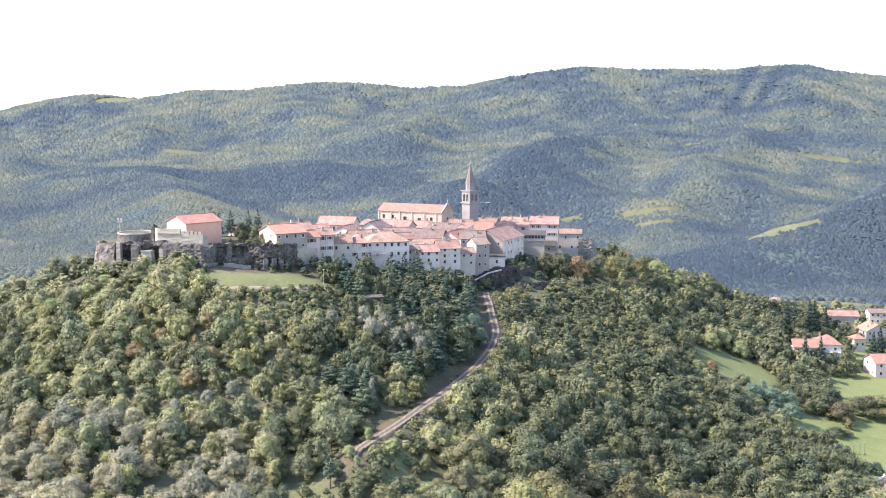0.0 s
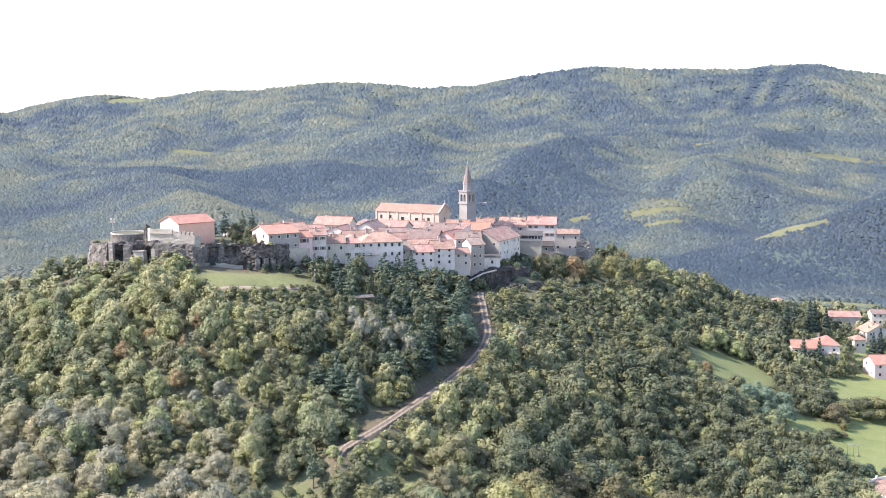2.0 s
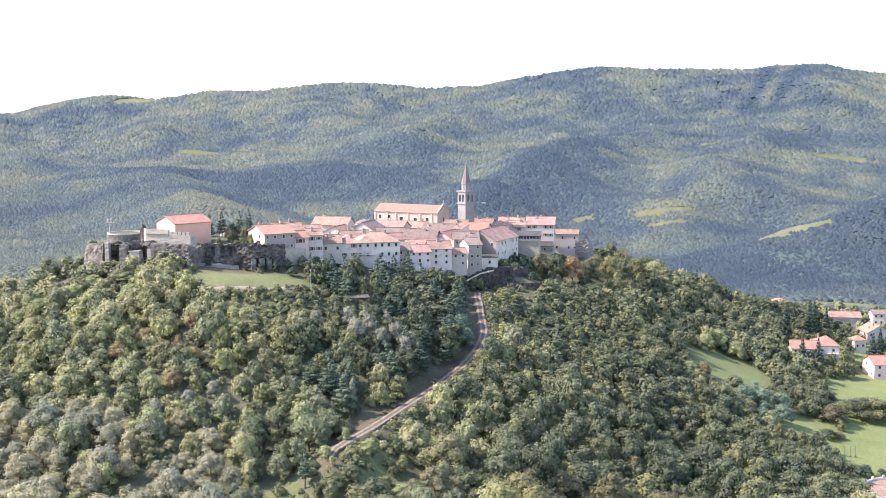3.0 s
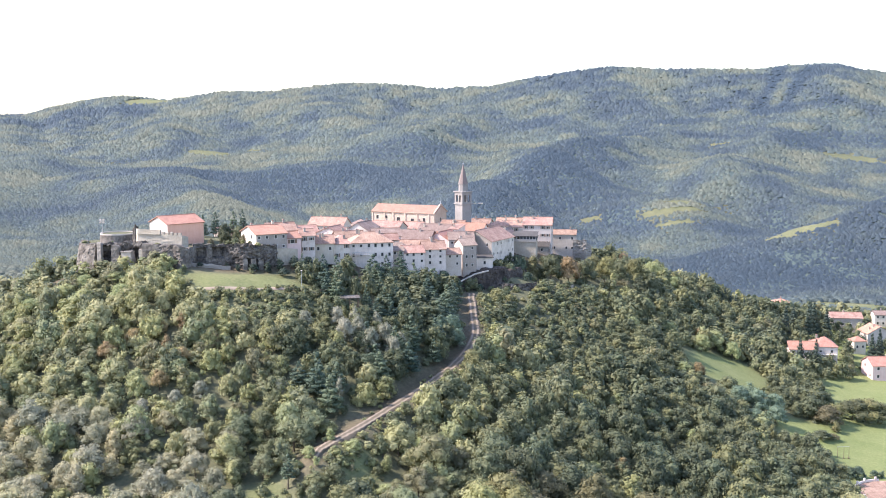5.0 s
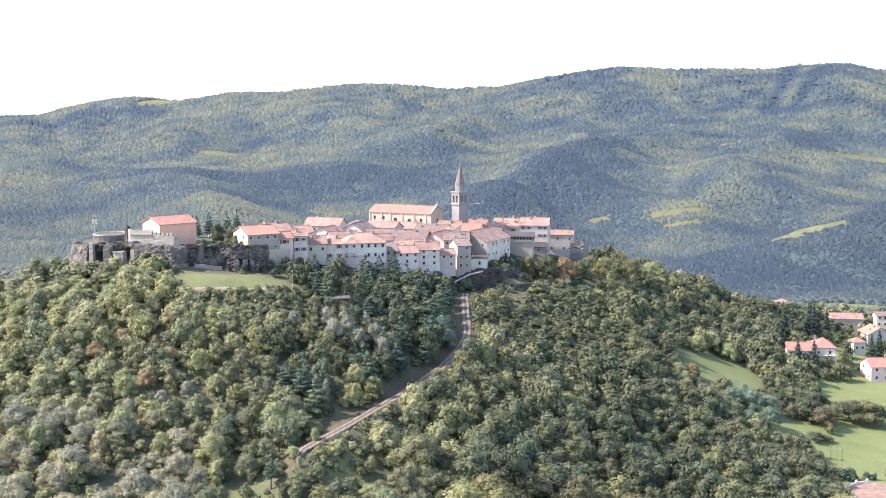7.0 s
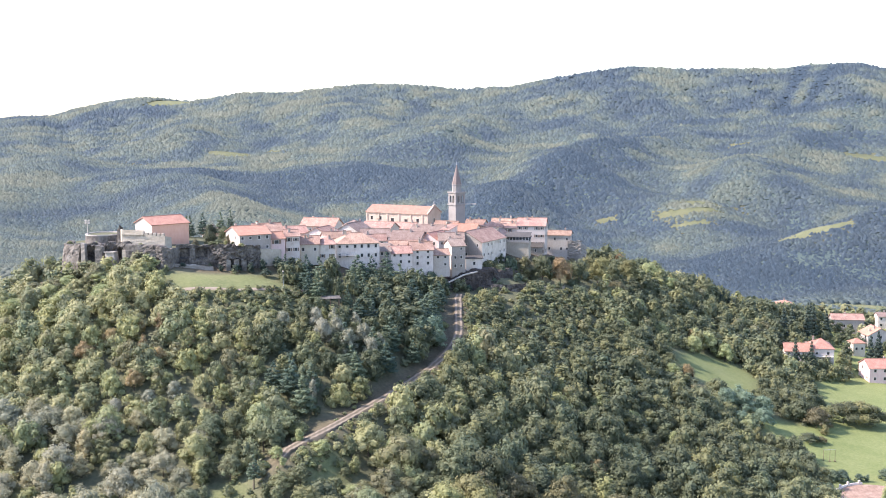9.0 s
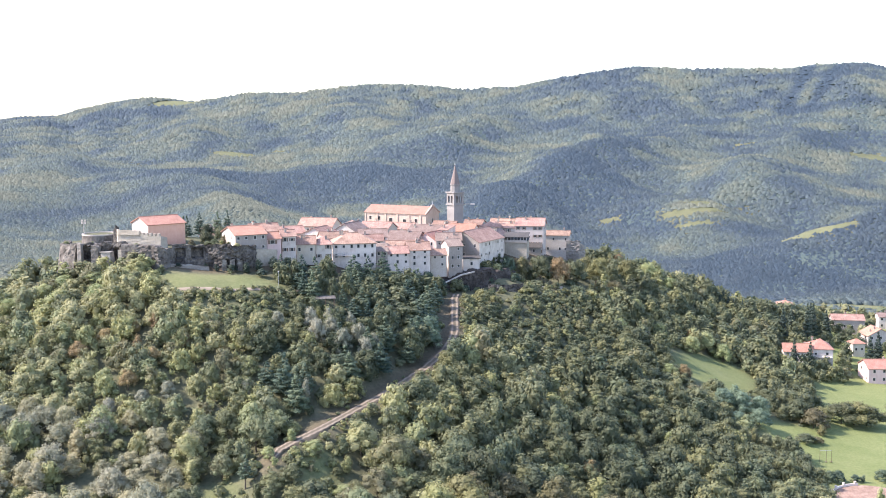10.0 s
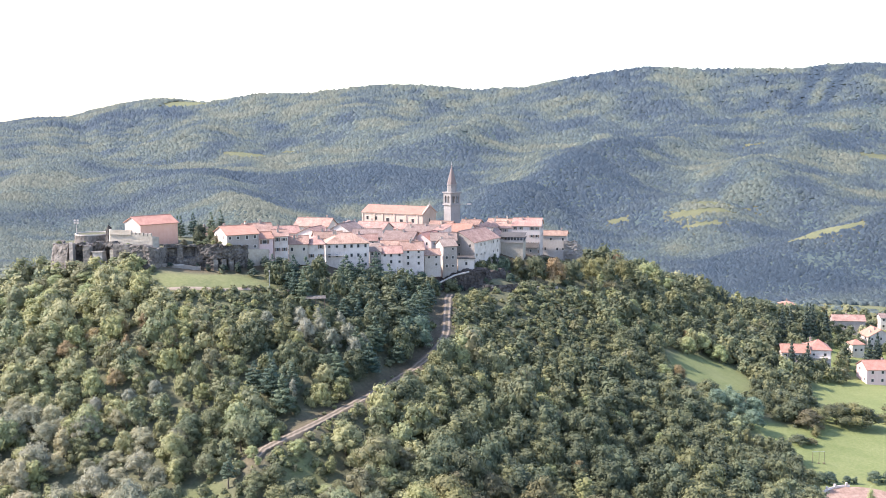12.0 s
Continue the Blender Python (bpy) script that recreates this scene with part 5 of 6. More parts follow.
ruin_wall("bastion_wall", [(-87.4, 350.2), (-82, 349.0), (-79.3, 347.8), (-77.2, 348.6), (-76.6, 356)], 58, [74.2, 73.8, 73.4, 73.0, 72.4], 3.0, M_FORT, "", 0.6, 15, fort, 0.5, rough=0.75,
          niches=((2.0, 3.0, 70.4, 71.6, 0.8), (5.6, 6.8, 68.6, 69.8, 0.8)))
ruin_wall("curtain_wall", [(-76.8, 355.5), (-70, 358.5), (-63, 361.0)], 60, [73.4, 73.0, 73.2], 2.0, M_DARK, "", 0.2, 6, fort, 0.4, rough=0.6,
          niches=((1.2, 4.2, 69.0, 72.0, 1.4), (6.2, 10.4, 68.6, 72.2, 1.5), (11.6, 13.4, 67.0, 70.4, 1.2)))
ruin_wall("lower_wall", [(-76.5, 351.8), (-70, 354.2), (-64.5, 356)], 60, [67.4, 67.2, 66.0], 1.2, M_STONE, "", 0.2, 7, fort, 0.3, rough=0.35)
ruin_wall("garden_wall", [(-66.5, 359.4), (-62, 358.4), (-57.5, 358.8), (-53, 361.0), (-50, 363.4)], 60, [73.2, 74.0, 73.4, 72.4, 71.4], 1.6, M_DARK, "", 0.3, 8, fort, 1.0, rough=1.2,
          niches=((7.0, 8.2, 62, 68.2, 1.3), (9.4, 10.6, 62, 68.2, 1.3), (11.8, 12.8, 62, 67.8, 1.3)))
ruin_wall("house_terrace", [(-50.6, 363.2), (-46.5, 365.2), (-43.5, 367.4)], 60, [71.2, 71.0, 70.6], 1.0, M_BEIGE, "", 0.1, 18, fort, 0.06, rough=0.12)
for x, y, h in ((-59.8, 357.9, 8.0), (-57.0, 358.3, 8.2), (-54.7, 359.6, 7.8)):
    ruin_wall("wall_pier", [(x - 0.75, y - 0.2), (x + 0.75, y + 0.3)], 60, [60 + h, 60.2 + h], 1.0, M_FORT, "", 0.15, int(-x), fort, 0.15, rough=0.2)
# what still stands in front of the bastion: a square pillar, a leaning buttress under a flat cap, a pale pier
ruin_wall("pillar", [(-103.2, 350.9), (-100.7, 350.7), (-100.4, 353)], 58, [74.2, 73.6, 73.4], 2.2, M_FORT, "", 0.5, 21, fort, 0.3, rough=0.3)
ruin_wall("pillar", [(-108.3, 351.6), (-106.9, 351.3), (-106.7, 353)], 58, [74.4, 74.0, 73.6], 1.6, M_STONE, "", 0.4, 22, fort, 0.3, rough=0.3)
ruin_wall("pier", [(-94.0, 350.9), (-92.5, 350.7)], 58, [72.4, 72.0], 1.4, M_BEIGE, "", 0.1, 23, fort, 0.2, rough=0.15)
ruin_wall("buttress", [(-99.6, 350.2), (-96.3, 349.8), (-96.0, 352.4)], 58, [71.6, 71.8, 71.8], 2.6, M_STONE, "", 2.0, 24, fort, 0.1, rough=0.15)
part("buttress_cap", box_mesh(-1.9, 1.9, -0.4, 2.4, 0, 0.4), M_STONE, fort).matrix_basis = pose(-97.9, 350.0, 71.5, -6, 0, -6)
# earth fill behind the walls
bm = bmesh.new()
plat = [(-119, 374), (-113.5, 361.5), (-108, 358), (-94, 357), (-80, 353.6), (-78, 361), (-64, 364.5), (-50, 370), (-60, 392), (-100, 400)]
lo = [bm.verts.new((x, y, 58)) for x, y in plat]
hi = [bm.verts.new((x, y, 72.6 if x < -79 else 70.6)) for x, y in plat]
bm.faces.new(hi)
for k in range(len(plat)):
    bm.faces.new((lo[k], lo[(k + 1) % len(plat)], hi[(k + 1) % len(plat)], hi[k]))
part("earth_fill", bm, M_GROUND, fort)
# round gun terrace with a pale rim
bm = bmesh.new()
add_tube(bm, (-105.8, 366.5, 66), (-105.8, 366.5, 75.9), 6.9, 6.1, 28)
part("round_terrace", bm, M_FORT, fort)
bm = bmesh.new()
for k in range(28):
    a0, a1 = 6.2832 * k / 28, 6.2832 * (k + 1) / 28
    for z0, z1, r0, r1 in ((75.9, 76.3, 5.8, 6.15),):
        v = [bm.verts.new((-105.8 + r * math.cos(a), 366.5 + r * math.sin(a), z)) for z in (z0, z1) for a, r in ((a0, r0), (a1, r0), (a1, r1), (a0, r1))]
        for fc in ((4, 5, 6, 7), (0, 1, 5, 4), (2, 3, 7, 6)):
            bm.faces.new([v[i] for i in fc])
part("rim", bm, M_PALE, fort)
bm = bmesh.new()
add_tube(bm, (-105.8, 366.5, 75.85), (-105.8, 366.5, 76.0), 5.6, 5.6, 28)
part("lawn", bm, M_GROUND, fort)
# pale wall in front of the orange building, with worn merlons
ruin_wall("parapet_wall", [(-97.5, 360), (-95.6, 356), (-87.5, 354.2)], 71, [78.4, 78.6, 78.6], 0.8, M_BEIGE, "", 0.1, 9, fort, 0.06, rough=0.12)
part("string_course", box_mesh(-0.1, 8.4, -0.25, 0.1, -0.2, 0.15), M_BEIGE, fort).matrix_basis = pose(-95.7, 355.8, 77.2, 0, 0, -12.5)
ruin_wall("parapet_wall", [(-87.5, 354.2), (-79.8, 352.8), (-78.6, 356)], 71, [77.2, 76.8, 76.0], 0.8, M_BEIGE, "", 0.1, 10, fort, 0.1, rough=0.12)
for k in range(5):
    t = (k + 0.5) / 5
    part("merlon", box_mesh(-0.5, 0.5, -0.1, 0.7, -0.3, 0.8 - 0.12 * (k % 2)), M_BEIGE, fort).matrix_basis = pose(-87.2 + 7.2 * t, 354.2 - 1.3 * t, 77.1 - 0.3 * t, 0, 0, -10)
ruin_wall("broken_pier", [(-99.4, 361.6), (-98.2, 361.0), (-97.2, 361.8)], 70, [77.4, 79.6, 78.6], 1.3, M_DARK, "", 0.3, 25, fort, 0.6, rough=0.5)
house(-82.9, 369.2, 71.2, 14.0, 13.0, 8.3, 44, "gable_x", 2.3, M_ORANGE, M_ROOFRED, (0, 0), (0, 0),
      "tall orange rendered building with a faded tiled roof in the fort", gable_wall=M_ROSE, chim=0, name="fort_building")


def light_mast(x, y, z, h):
    ob = empty("light_mast", pose(x, y, z), "slim white floodlight mast on the fort terrace", "lamp")
    bm = bmesh.new()
    add_tube(bm, (0, 0, 0), (0, 0, h), 0.09, 0.06, 8)
    part("pole", bm, M_WHITE, ob)
    part("crossbar", box_mesh(-0.75, 0.75, -0.05, 0.05, h - 0.1, h), M_WHITE, ob)
    for a in (-0.55, 0.55):
        for b in (-0.75, 0.15):
            part("floodlight", box_mesh(a - 0.3, a + 0.3, -0.2, 0.15, h + b, h + b + 0.55), M_WHITE, ob)


light_mast(-110.4, 363.6, 76.0, 4.6)

# rock under the eastern houses
M_ROCK = surface("brown_rock", [(0.34, (0.018, 0.014, 0.012)), (0.46, (0.05, 0.040, 0.034)), (0.58, (0.09, 0.074, 0.062)), (0.7, (0.16, 0.135, 0.112))], 0.2, 0.8, 0.96, 1.0, (1.4, 1.4, 0.25), 0.05)
ruin_wall("rock_face", [(8.5, 416), (12, 421), (17, 425.5), (23, 428.5), (29, 431.5), (34, 438), (40, 450)], 42, [49.0, 51.4, 53.2, 54.4, 54.6, 53.8, 52.0], 6.0, M_ROCK,
          "dark rock face under the houses with dry growth", 3.0, 12, None, 0.8)
bm = bmesh.new()
cope = [(10.5, 417.2, 50.6), (14, 420.6, 51.8), (18, 424, 53.4), (23.5, 426.6, 54.4)]
for a, b in zip(cope[:-1], cope[1:]):
    add_tube(bm, a, b, 0.35, 0.35, 6)
tagged(part("coping", bm, M_PALE), "pale stone coping climbing over the rock", "wall", kind="structure")
ruin_wall("terrace_wall", [(29, 425), (36, 425.5), (43, 428)], 42, [49.4, 49.5, 49.5], 0.8, M_DARK, "low dark stone terrace wall at the end of the track", 0.1, 14, None, 0.2)
ruin_wall("low_wall", [(49, 447.4), (54, 447.8), (59.8, 449)], 41, [45.4, 45.3, 45.2], 0.4, M_PALE, "low pale stone wall under the round trees", 0.05, 26, None, 0.1, rough=0.1)
ruin_wall("town_wall", [(64.5, 506), (70.5, 505), (73.5, 509)], 44, [58.2, 57.6, 54.5], 1.2, M_STONE, "stump of the old town wall in grey stone", 0.4, 15, None, 0.5)


def gallery(x, y, z, w, yaw):
    """The open roofed gallery on top of the stone house."""
    ob = empty("roofed_gallery", pose(x, y, z, 0, 0, yaw), "open gallery with posts and a dark sheet roof", "gallery")
    part("roof", roof_mesh("lean", w, 6.5, 2.3, 1.3, 0.5), M_ROOFGREY, ob)
    for k in range(9):
        a = -w / 2 + 0.2 + (w - 0.4) * k / 8
        part("post", box_mesh(a - 0.12, a + 0.12, 0.1, 0.34, -0.2, 2.3), M_FRAME, ob)
    part("parapet", box_mesh(-w / 2, w / 2, 0, 0.3, -0.3, 0.75), M_PALE, ob)


gallery(39.6, 477.4, 60.6, 11.8, -8)


def pavilion(x, y, z):
    ob = empty("pavilion", pose(x, y, z, 0, 0, 12), "small open shelter with a pale flat roof among the trees", "shelter")
    part("roof", roof_mesh("lean", 6.0, 3.6, 2.4, 0.25, 0.3, 0.15), M_DARK, ob)
    for a in (-2.8, 0, 2.8):
        for b in (0.2, 3.3):
            part("post", box_mesh(a - 0.1, a + 0.1, b - 0.1, b + 0.1, -4.0, 2.4), M_SHUT, ob)


pavilion(-22.4, 341.5, 55.4)

# ---------------------------------------------------------------- village in the valley


def villa(x, y, w, d, h, yaw, roof, rise, wall, tile, front, side, label, chim=1, sink=0.0):
    return house(x, y, hz(x, y) - sink, w, d, h, yaw, roof, rise, wall, tile, front, side, label, chim=chim, name="villa", ww=1.1, wh=1.3)


def balcony(x, y, z, yaw, w, label="concrete balcony with a white railing on the villa"):
    ob = empty("balcony", pose(x, y, z, 0, 0, yaw), label, "balcony")
    part("slab", box_mesh(-w / 2, w / 2, -1.4, 0, -0.18, 0), M_WHITE, ob)
    part("rail", box_mesh(-w / 2, w / 2, -1.4, -1.32, 0.9, 1.0), M_METAL, ob)
    for k in range(10):
        a = -w / 2 + 0.05 + (w - 0.1) * k / 9
        part("baluster", box_mesh(a - 0.03, a + 0.03, -1.39, -1.33, 0, 0.9), M_METAL, ob)


def villa_at(x, y, eave, *rest, **kw):
    z = hz(x, y + 3)
    return house(x, y, z, rest[0], rest[1], eave - z, *rest[2:], name="villa", ww=1.1, wh=1.3, **kw)


balcony(-24.6, 394.9, 65.1, 14, 6.4, "long stone balcony with an iron railing on the white house")
balcony(-48.4, 367.3, 69.5, 33, 4.6, "small stone balcony with a railing on the grey house")
villa_at(166.2, 478, 11.5, 12.0, 11, -6, "gable_x", 2.6, M_WHITE, M_ROOFRED, (2, 3), (2, 2), "white two-storey villa with an orange tiled roof", chim=2)
villa_at(177.6, 481, 12.2, 9.6, 13, -6, "hip", 3.2, M_WHITE, M_ROOFRED, (2, 2), (2, 3), "white villa wing with balconies under an orange hip roof", chim=1)
balcony(177.6, 480.9, 8.6, -6, 8.6)
villa_at(205.6, 476, 4.6, 18.0, 12, 4, "gable_x", 2.9, M_PINK, M_ROOFRED, (2, 4), (2, 2), "large pale pink house with a red tiled roof by the meadow", chim=2)
villa_at(217.5, 571, 8.4, 16.2, 9, -4, "gable_x", 2.3, M_GREY, M_ROOF, (1, 4), (1, 2), "long grey farm building with a pinkish roof", chim=1)
villa_at(206.6, 520, 6.6, 6.0, 6, 8, "hip", 1.7, M_CREAM, M_ROOFRED, (1, 2), (1, 1), "small house with a red hip roof among conifers", chim=0)
villa_at(223.5, 540, 6.4, 13.0, 10, 10, "gable_y", 3.4, M_PALE, M_ROOFRED, (2, 3), (2, 2), "grey gabled house with a red tiled roof", chim=2)
villa_at(250.0, 600, 4.6, 13.2, 9, -5, "gable_x", 1.6, M_WHITE, M_ROOFOLD, (2, 4), (1, 2), "white block of flats at the valley edge", chim=1)
villa_at(268.0, 560, 3.5, 12.0, 9, 12, "gable_x", 2.6, M_WHITE, M_ROOFRED, (2, 3), (2, 2), "white house with a red roof in the village", chim=1)
villa_at(254.0, 520, 4.0, 12.0, 10, -9, "hip", 2.8, M_CREAM, M_ROOFRED, (2, 3), (2, 2), "cream house with a red hip roof in the village", chim=1)
villa_at(202.5, 640, 4.6, 9.0, 8, -6, "hip", 1.7, M_CREAM, M_ROOFRED, (1, 3), (1, 2), "cream farmhouse with an orange roof at the wood edge", chim=1)
house(119.8, 530, 30.0, 7.6, 4, 2.2, -4, "lean", 0.4, M_WHITE, M_ROOFGREY, (1, 3), (1, 1), "small white hut with a grey roof among the trees", chim=0, name="hut", wh=0.8)


def swing_frame(x, y, yaw):
    z = hz(x, y)
    ob = empty("swing_frame", pose(x, y, z, 0, 0, yaw), "tall thin metal play frame standing on the lawn", "swing")
    for a in (-2.0, 0.2, 2.0):
        bm = bmesh.new()
        add_tube(bm, (a, 0, -0.1), (a, 0, 4.0), 0.07, 0.06, 6)
        part("post", bm, M_SHUT, ob)
        part("foot", box_mesh(a - 0.3, a + 0.3, -0.3, 0.3, -0.05, 0.12), M_SHUT, ob)
    bm = bmesh.new()
    add_tube(bm, (-2.1, 0, 4.0), (2.1, 0, 4.0), 0.05, 0.05, 6)
    part("crossbar", bm, M_METAL, ob)


swing_frame(143.6, 357.5, 6)


def terrace_house():
    """The corner of a garden terrace: curved white parapet with piers round a pink paving."""
    z = 0.3
    ob = empty("garden_terrace", pose(0, 0, z), "curved garden terrace with white parapet and pink paving", "terrace")
    cx, cy, r = 147.5, 321.0, 12.0
    bm = bmesh.new()
    add_tube(bm, (cx, cy, -0.5), (cx, cy, 0.35), r, r, 40)
    part("paving", bm, M_ROOF, ob)
    arc = [math.radians(a) for a in range(95, 271, 5)]
    bm = bmesh.new()
    for a0, a1 in zip(arc[:-1], arc[1:]):
        v = [bm.verts.new((cx + q * math.cos(a), cy + q * math.sin(a), h)) for h in (-0.6, 1.0) for a, q in ((a0, r - 0.15), (a1, r - 0.15), (a1, r + 0.15), (a0, r + 0.15))]
        for fc in ((0, 1, 5, 4), (2, 3, 7, 6), (4, 5, 6, 7)):
            bm.faces.new([v[i] for i in fc])
    part("parapet", bm, M_WHITE, ob)
    for a in arc[1::4]:
        part("pier", box_mesh(-0.28, 0.28, -0.28, 0.28, -0.6, 1.7), M_WHITE, ob).matrix_basis = pose(cx + r * math.cos(a), cy + r * math.sin(a), 0, 0, 0, math.degrees(a))


terrace_house()


def lamp_post(x, y, h=5.0):
    ob = empty("street_lamp", pose(x, y, hz(x, y)), "slim grey street lamp on the town path", "lamp")
    bm = bmesh.new()
    add_tube(bm, (0, 0, 0), (0, 0, h), 0.08, 0.05, 6)
    part("pole", bm, M_METAL, ob)
    part("lamp_head", box_mesh(-0.25, 0.25, -0.15, 0.5, h - 0.05, h + 0.12), M_WHITE, ob)


lamp_post(-39.5, 350)

# ---------------------------------------------------------------- trees that stand out
for x, y, r, h in ((162.3, 470, 2.6, 12.5), (169.3, 470, 2.7, 13.0), (205, 500, 3.0, 13), (210.3, 505, 3.2, 14), (216, 498, 3.0, 12), (228, 515, 3.0, 12),
                   (184.3, 530, 3.0, 16), (188.8, 536, 3.2, 15), (176, 528, 3.0, 13), (198, 545, 3.0, 12), (170, 520, 3.2, 13), (192, 552, 3.0, 13)):
    single_tree("spruce", "spruce", SPRUCE, M_SPRUCE, x, y, r * 1.9, h * 1.25, "dark green spruce beside the village houses", "spruces", 0.08)
for x, y, h in ((145.2, 541, 11), (147.6, 539, 9.5), (155.0, 541, 9), (157.2, 538, 9.5), (151, 543, 8), (143.0, 537, 8.5)):
    single_tree("cypress", "cypress", CYPRESS, M_SPRUCE, x, y, h * 0.42, h, "slender dark cypress on the shoulder of the hill", "cypresses", 0.05)
for x, y, r, h in ((-83, 393, 3.2, 11), (-79, 396, 3.5, 12), (-73, 399, 3.0, 12), (-70, 402, 2.6, 12.5), (-86, 399, 3, 10)):
    single_tree("pine", "pine", PINES, M_PINE_OB, x, y, r, h, "dark pine standing behind the fort", "pines", 0.2, z=69.5)
for x, y, r, h in ((-70, 373, 2.6, 6.5), (-66.5, 379, 3.0, 7.5), (-63, 372, 2.4, 5.0), (-60, 379, 2.8, 6.0), (-72.5, 383, 3.0, 8.0), (-57.5, 374, 2.2, 4.5), (-74, 368, 1.8, 4.0)):
    single_tree("courtyard_tree", "broad", HI, M_GREEN_OB, x, y, r, h, "dark green tree in the fort's grassy courtyard", "courtyard trees", 0.1, z=70.3)
for x, y, r, h in ((-62, 356.5, 1.8, 2.6), (-57, 357.5, 2.0, 3.0), (-52.5, 358.5, 2.4, 4.0), (-48.5, 361, 2.6, 4.5), (-66, 357.5, 1.4, 2.0), (-44, 364, 2.6, 4.5), (-74, 352.5, 1.3, 1.8), (-40, 367, 2.4, 4.2), (-46.5, 356, 2.2, 3.2)):
    single_tree("wall_shrub", "broad", HI, M_SPRUCE, x, y, r, h, "dark evergreen shrub growing against the old wall", "wall shrubs", 0.03)
for x, y, r, h, z in ((-66, 360.5, 1.6, 1.8, 72.6), (-63.5, 360, 1.9, 2.2, 73.2), (-61, 359.6, 1.5, 1.4, 73.4), (-58.6, 360, 1.7, 1.6, 72.8), (-56, 361, 1.4, 1.4, 72.2), (-72, 359, 1.1, 1.0, 72.6), (-88, 352, 0.9, 0.8, 73.8), (-104, 354.5, 1.0, 0.9, 74.0), (-115, 359, 1.5, 1.5, 73.0)):
    single_tree("wall_shrub", "broad", HI, M_BROAD_OB, x, y, r, h, "dry brown-green shrub growing on the ruined wall", "wall shrubs", 0.03, z=z)
for x, y, r, h in ((40, 470, 2.4, 3.5), (44, 473, 2.6, 4), (48, 476, 2.4, 3.6), (52, 479, 2.6, 4), (56, 484, 2.6, 4), (61, 491, 2.4, 3.6), (66, 496, 2.4, 3.6), (36, 462, 2.6, 5), (33, 455, 2.6, 6), (31, 449, 2.4, 5), (45, 466, 2.2, 3), (58, 480, 2.2, 3)):
    single_tree("bank_shrub", "broad", HI, M_GREEN_OB, x, y, r, h, "dark green shrub on the bank under the houses", "bank shrubs", 0.03)
for x, y, r, h in ((36, 447, 2.6, 7), (38, 452, 2.6, 8), (33, 441, 2.2, 5), (15, 424, 2.4, 4), (20, 424, 1.8, 2.5), (30, 431, 1.6, 2.4), (11, 414, 2.6, 5), (6, 409, 3, 6), (40, 440, 2.2, 4)):
    single_tree("cliff_shrub", "broad", HI, M_PINE_OB, x, y, r, h, "dark shrub clinging to the rock under the houses", "cliff shrubs", 0.03)
for x, y, r, h in ((-23.5, 259, 2.0, 3), (-26, 256, 1.6, 2.2), (-19, 266.5, 2.4, 3.8), (-21, 255, 1.8, 2.6), (-13, 264, 2.6, 3.6)):
    single_tree("track_bush", "broad", HI, M_LIME, x, y, r, h, "yellow-green bush at the edge of the dirt track", "bushes by the track", 0.03)
single_tree("pine", "pine", PINES, M_PINE_OB, -27.4, 250.5, 3.0, 9.0, "single dark pine with a bare trunk in the clearing", "pines", 0.3)
for x, y, r, h in ((58.6, 459, 5.4, 12.5), (90.9, 528, 4.6, 10), (116, 462, 2.2, 5)):
    single_tree("autumn_tree", "broad", HI, M_RUST, x, y, r, h, "broadleaf tree turning rust brown", "autumn trees", 0.12, z=min(hz(x, y), 44.4))
for x, y, r, h in ((-82, 306, 3.2, 6.6), (-76, 311, 3.0, 6.4), (-60, 308, 3.2, 6.2), (-88, 300, 3.4, 6.6), (-66, 300, 3, 6), (-54, 304, 2.6, 6), (-70, 314, 3.0, 6.4), (-64, 312, 2.6, 6), (-72, 304, 2.8, 6.4), (-70, 290, 3.0, 6.4), (44, 330, 3.4, 6.5), (48, 333, 3.0, 6), (60, 300, 3.4, 6.5), (104, 406, 2.8, 6), (28, 372, 2.6, 4)):
    single_tree("autumn_tree", "broad", HI, M_RUST, x, y, r, h, "small broadleaf tree turning orange on the slope", "autumn trees", 0.1)
for x, y, r, h in ((-22, 322, 3.2, 8.5), (-18, 326, 3.0, 9), (-14, 322, 3.2, 8.5), (-10, 327, 3.0, 9), (-25, 328, 3.0, 8), (-7, 322, 2.8, 8.5), (-20, 331, 2.8, 8), (-5, 327, 2.6, 8), (-36, 290, 2.4, 7), (-20, 292, 2.4, 8.5), (-34, 322, 2.6, 7), (-58, 288, 2.4, 6), (-64, 284, 2.4, 6), (-72, 280, 2.4, 6), (-13, 333, 2.6, 8)):
    single_tree("poplar", "broad", HI, M_SILVER, x, y, r, h, "poplar with pale silvery leaves on the slope", "silvery poplars", 0.12)
for x, y, r, h in ((105, 524, 5.5, 11), (110, 530, 5, 10), (115, 520, 4.8, 9), (128, 452, 4.2, 8), (132, 460, 4.0, 8), (-112, 332, 4.6, 6.5), (-104, 326, 4.6, 6.5), (-98, 318, 4.4, 6), (-122, 330, 4.5, 6), (-88, 343, 3.4, 3.6), (-110, 344, 4, 4), (-108, 338, 4.5, 5), (-98, 340, 4.2, 4.6), (-88, 336, 4.2, 6), (-82, 330, 4.0, 7), (-92, 326, 4.2, 7)):
    single_tree("bright_tree", "broad", HI, M_LIME, x, y, r, h, "bright yellow-green broadleaf tree", "bright trees", 0.12)
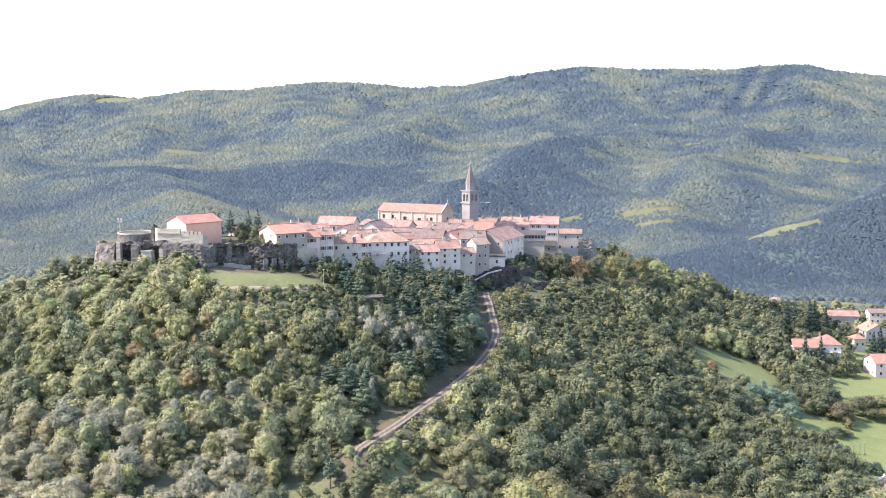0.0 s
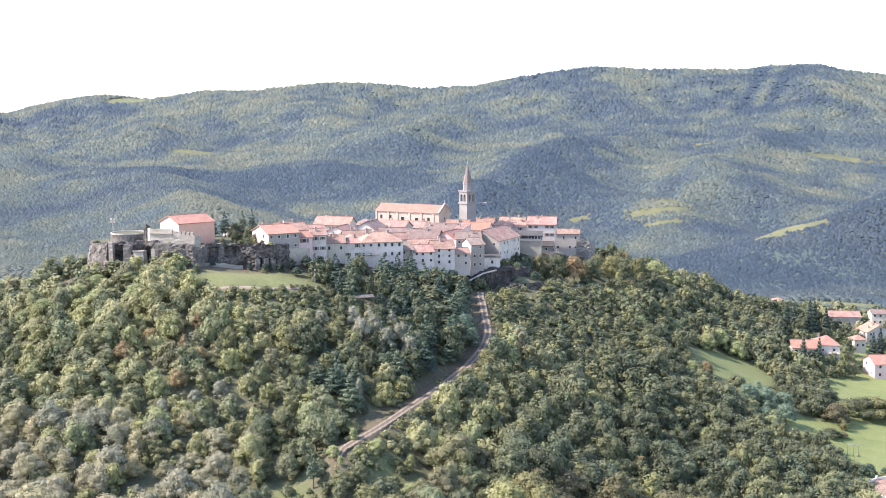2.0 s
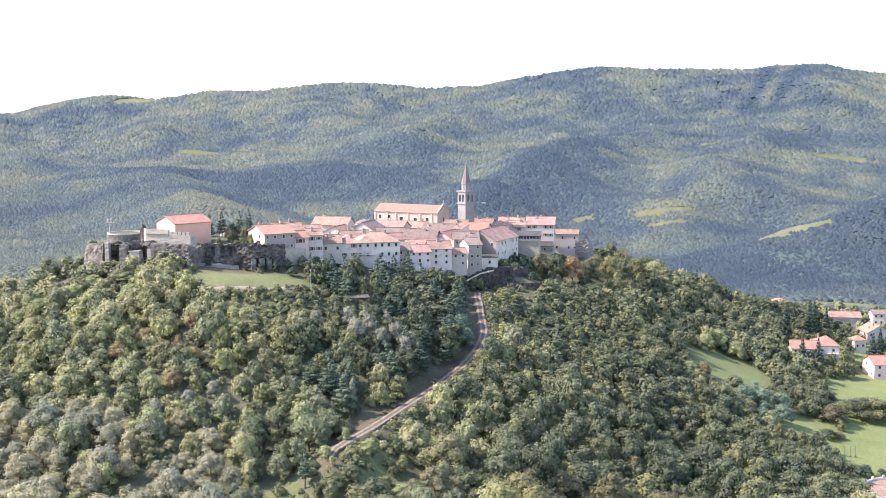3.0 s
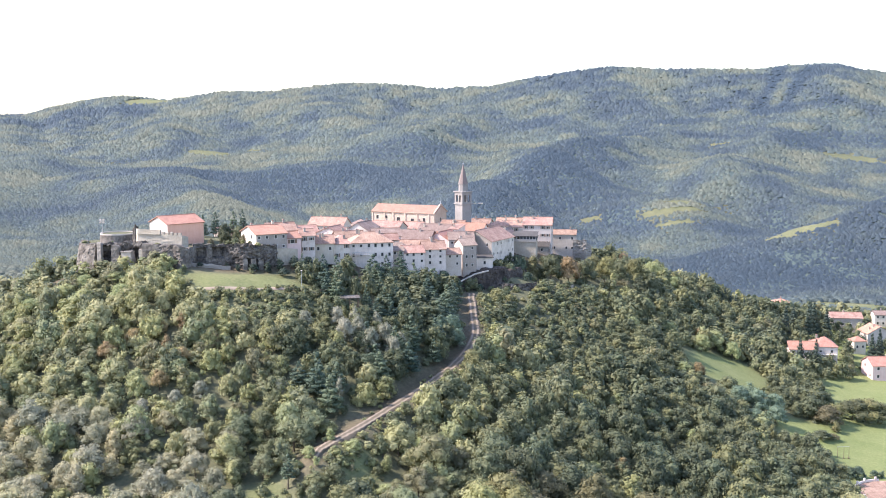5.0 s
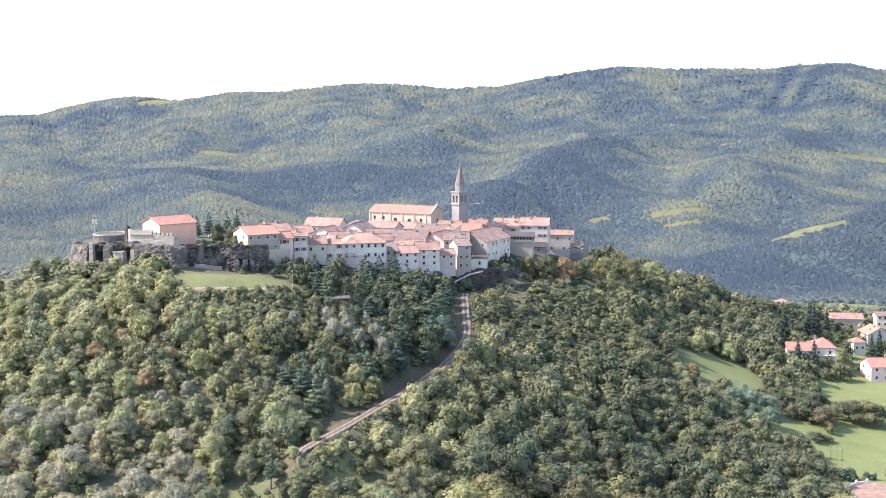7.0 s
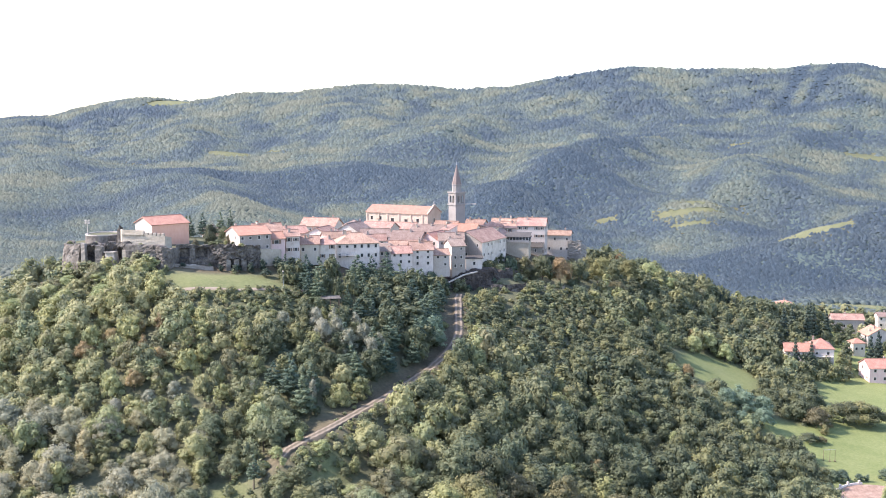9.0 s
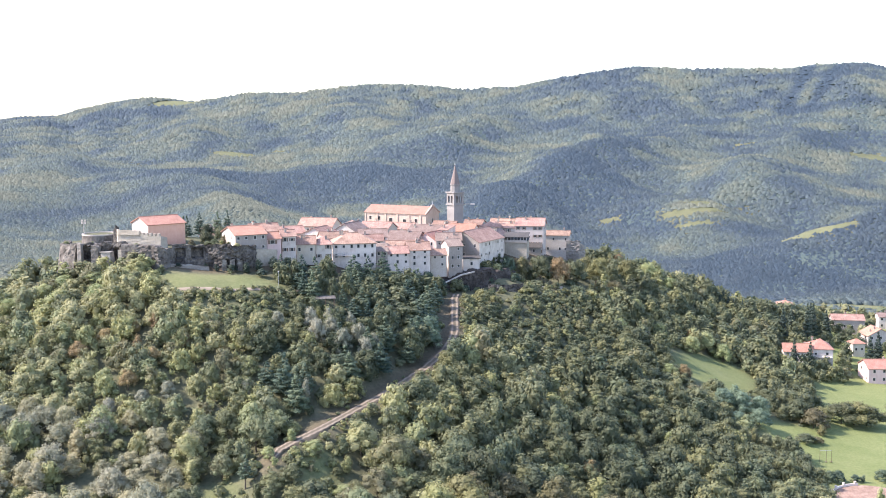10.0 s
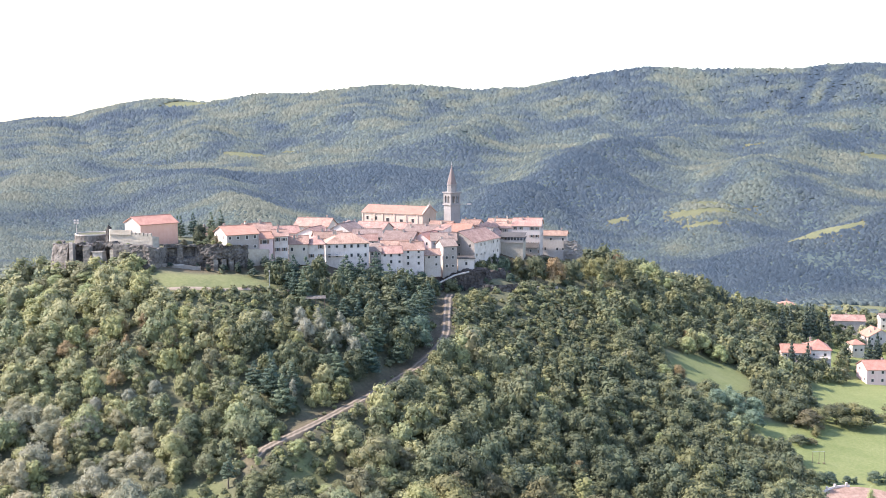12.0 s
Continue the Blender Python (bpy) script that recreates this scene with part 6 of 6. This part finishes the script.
for x, y, r, h, top in ((42.5, 455, 5.4, 13, 58.0), (50.6, 457, 5.6, 13, 57.6), (66.5, 466, 5.2, 12, 54.6), (76, 474, 5.4, 12, 54.0), (84, 484, 5.2, 12, 52.6), (92, 494, 5.2, 12, 51.0), (72, 490, 4.8, 10, 53.0), (81, 505, 5, 10, 50.5), (36.5, 446, 3.6, 9, 54.0),
                        (84, 471, 4.6, 8, 44.6), (93, 482, 4.6, 8, 43.6)):
    single_tree("round_tree", "broad", HI, M_GREEN_OB, x, y, r * 1.1, h, "full round green tree below the town wall", "trees below the town", 0.1, z=top - h)
for x, y, r, h in ((163, 404, 7.5, 8.5), (168, 405, 8.0, 9.5), (173, 405, 7.5, 8.5), (188, 416, 6, 8), (149, 391, 6, 8), (154, 398, 5, 7), (141, 373, 4, 3.6), (146, 375, 2.6, 2.4), (150, 384, 3.4, 4)):
    single_tree("bush", "broad", HI, M_GREEN_OB, x, y, r, h, "broad dense bush standing on the meadow", "meadow bushes", 0.03)
for x, y, r, h in ((115, 387, 4.6, 8), (122, 388, 5.0, 8.5), (129, 390, 4.6, 8), (117, 372, 4.2, 7), (126, 377, 4.6, 7.5), (121, 396, 4.4, 8), (27.5, 364, 3.6, 5.5), (31, 359, 3.2, 5), (10, 357, 4.2, 8), (6, 352, 4.0, 7.5), (12, 349, 3.8, 7)):
    single_tree("pale_tree", "broad", HI, M_TEAL, x, y, r, h, "broadleaf tree in pale blue-green leaf", "pale blue-green trees", 0.1)
for x, y, r, h in ((121, 455, 4.6, 9), (113.5, 445, 4.0, 8), (66, 351, 3.8, 6), (72, 352, 3.4, 5.5), (25, 293, 3.4, 5), (-1, 275, 3.2, 4.5), (4, 279, 3.0, 4), (9, 284, 3.0, 4.5), (-10, 252, 3.4, 4), (-4, 255, 3.2, 4), (58, 331, 3.6, 6), (76, 346, 3.8, 6.5), (89, 341, 3.6, 6), (70, 318, 3.4, 6), (96, 362, 3.8, 6.5), (62, 373, 3.6, 6), (86, 386, 3.8, 6), (46, 311, 3.4, 5.5), (98, 404, 3.4, 5), (52, 296, 3.2, 5), (82, 428, 3.8, 7), (100, 446, 3.8, 7), (92, 462, 4.0, 7)):
    single_tree("yellow_tree", "broad", HI, M_LIME, x, y, r, h, "broadleaf tree turning yellow-green", "yellowing trees", 0.08)
single_tree("young_conifer", "poplar", HI[7:], M_LIME, 146.0, 311.5, 2.6, 10.0, "yellow-green upright garden conifer beside the terrace", "", 0.05)
for x, y, r in ((139.6, 339.5, 2.6), (142.6, 340, 2.8), (148.5, 342, 1.7), (151, 342.4, 1.7), (158, 345, 2.8), (163, 346, 2.8), (132, 322, 3.6), (129, 316, 4)):
    single_tree("garden_shrub", "broad", HI, M_PINE_OB, x, y, r, r * 1.5, "clipped dark garden shrub on the lawn", "garden shrubs", 0.02)
more = []
for x, y, r in ((157, 466, 3.2), (160, 463, 2.6), (173, 466, 2.6), (178, 469, 3.4), (182, 471, 3.8), (186, 473, 3.2), (154, 472, 3.4), (189, 486, 3.6), (150, 466, 3.6), (193, 500, 3.6), (210, 562, 3.2), (216, 564, 3.0), (222, 563, 3.4), (205, 560, 3.6),
                (203, 628, 3.4), (208, 626, 3.0), (213, 628, 3.2), (198, 622, 3.6), (193, 560, 4), (187, 566, 4), (180, 556, 4.2), (172, 548, 4.2), (165, 545, 4.2), (199, 530, 3.4), (212, 534, 3.2)):
    more.append((MID[int(rng.integers(4))], x, y, hz(x, y) - 0.3, r * 1.1, r * 2.3, float(rng.random() * 6.28), tone(x, y, rng)))
for k in range(330):           # trees between the village houses and along the wood edge
    x, y = 150 + rng.random() * 150, 486 + rng.random() * 170
    if any(abs(x - a) < w and -3 < y - b < 14 for a, b, w in ((166, 478, 9), (178, 481, 8), (201, 476, 12), (217, 571, 11), (206, 520, 6), (223, 540, 9), (250, 600, 9), (268, 560, 9), (254, 520, 9), (208, 640, 8))):
        continue
    if 195 < x < 235 and 555 < y < 571 or 185 < x < 230 and 590 < y < 640 and rng.random() < 0.8:
        continue
    r = 2.4 + rng.random() * 2.2
    more.append((MID[int(rng.integers(5))], x, y, hz(x, y) - 0.4, r, r * (1.7 + rng.random() * 0.6), float(rng.random() * 6.28), tone(x, y, rng)))
v, t, q, c = gather(more)
tagged(new("village_trees", mesh_of("village_trees", v, t, q, M_BROAD, c)), "loose green trees between the village houses", "woodland", kind="stuff")
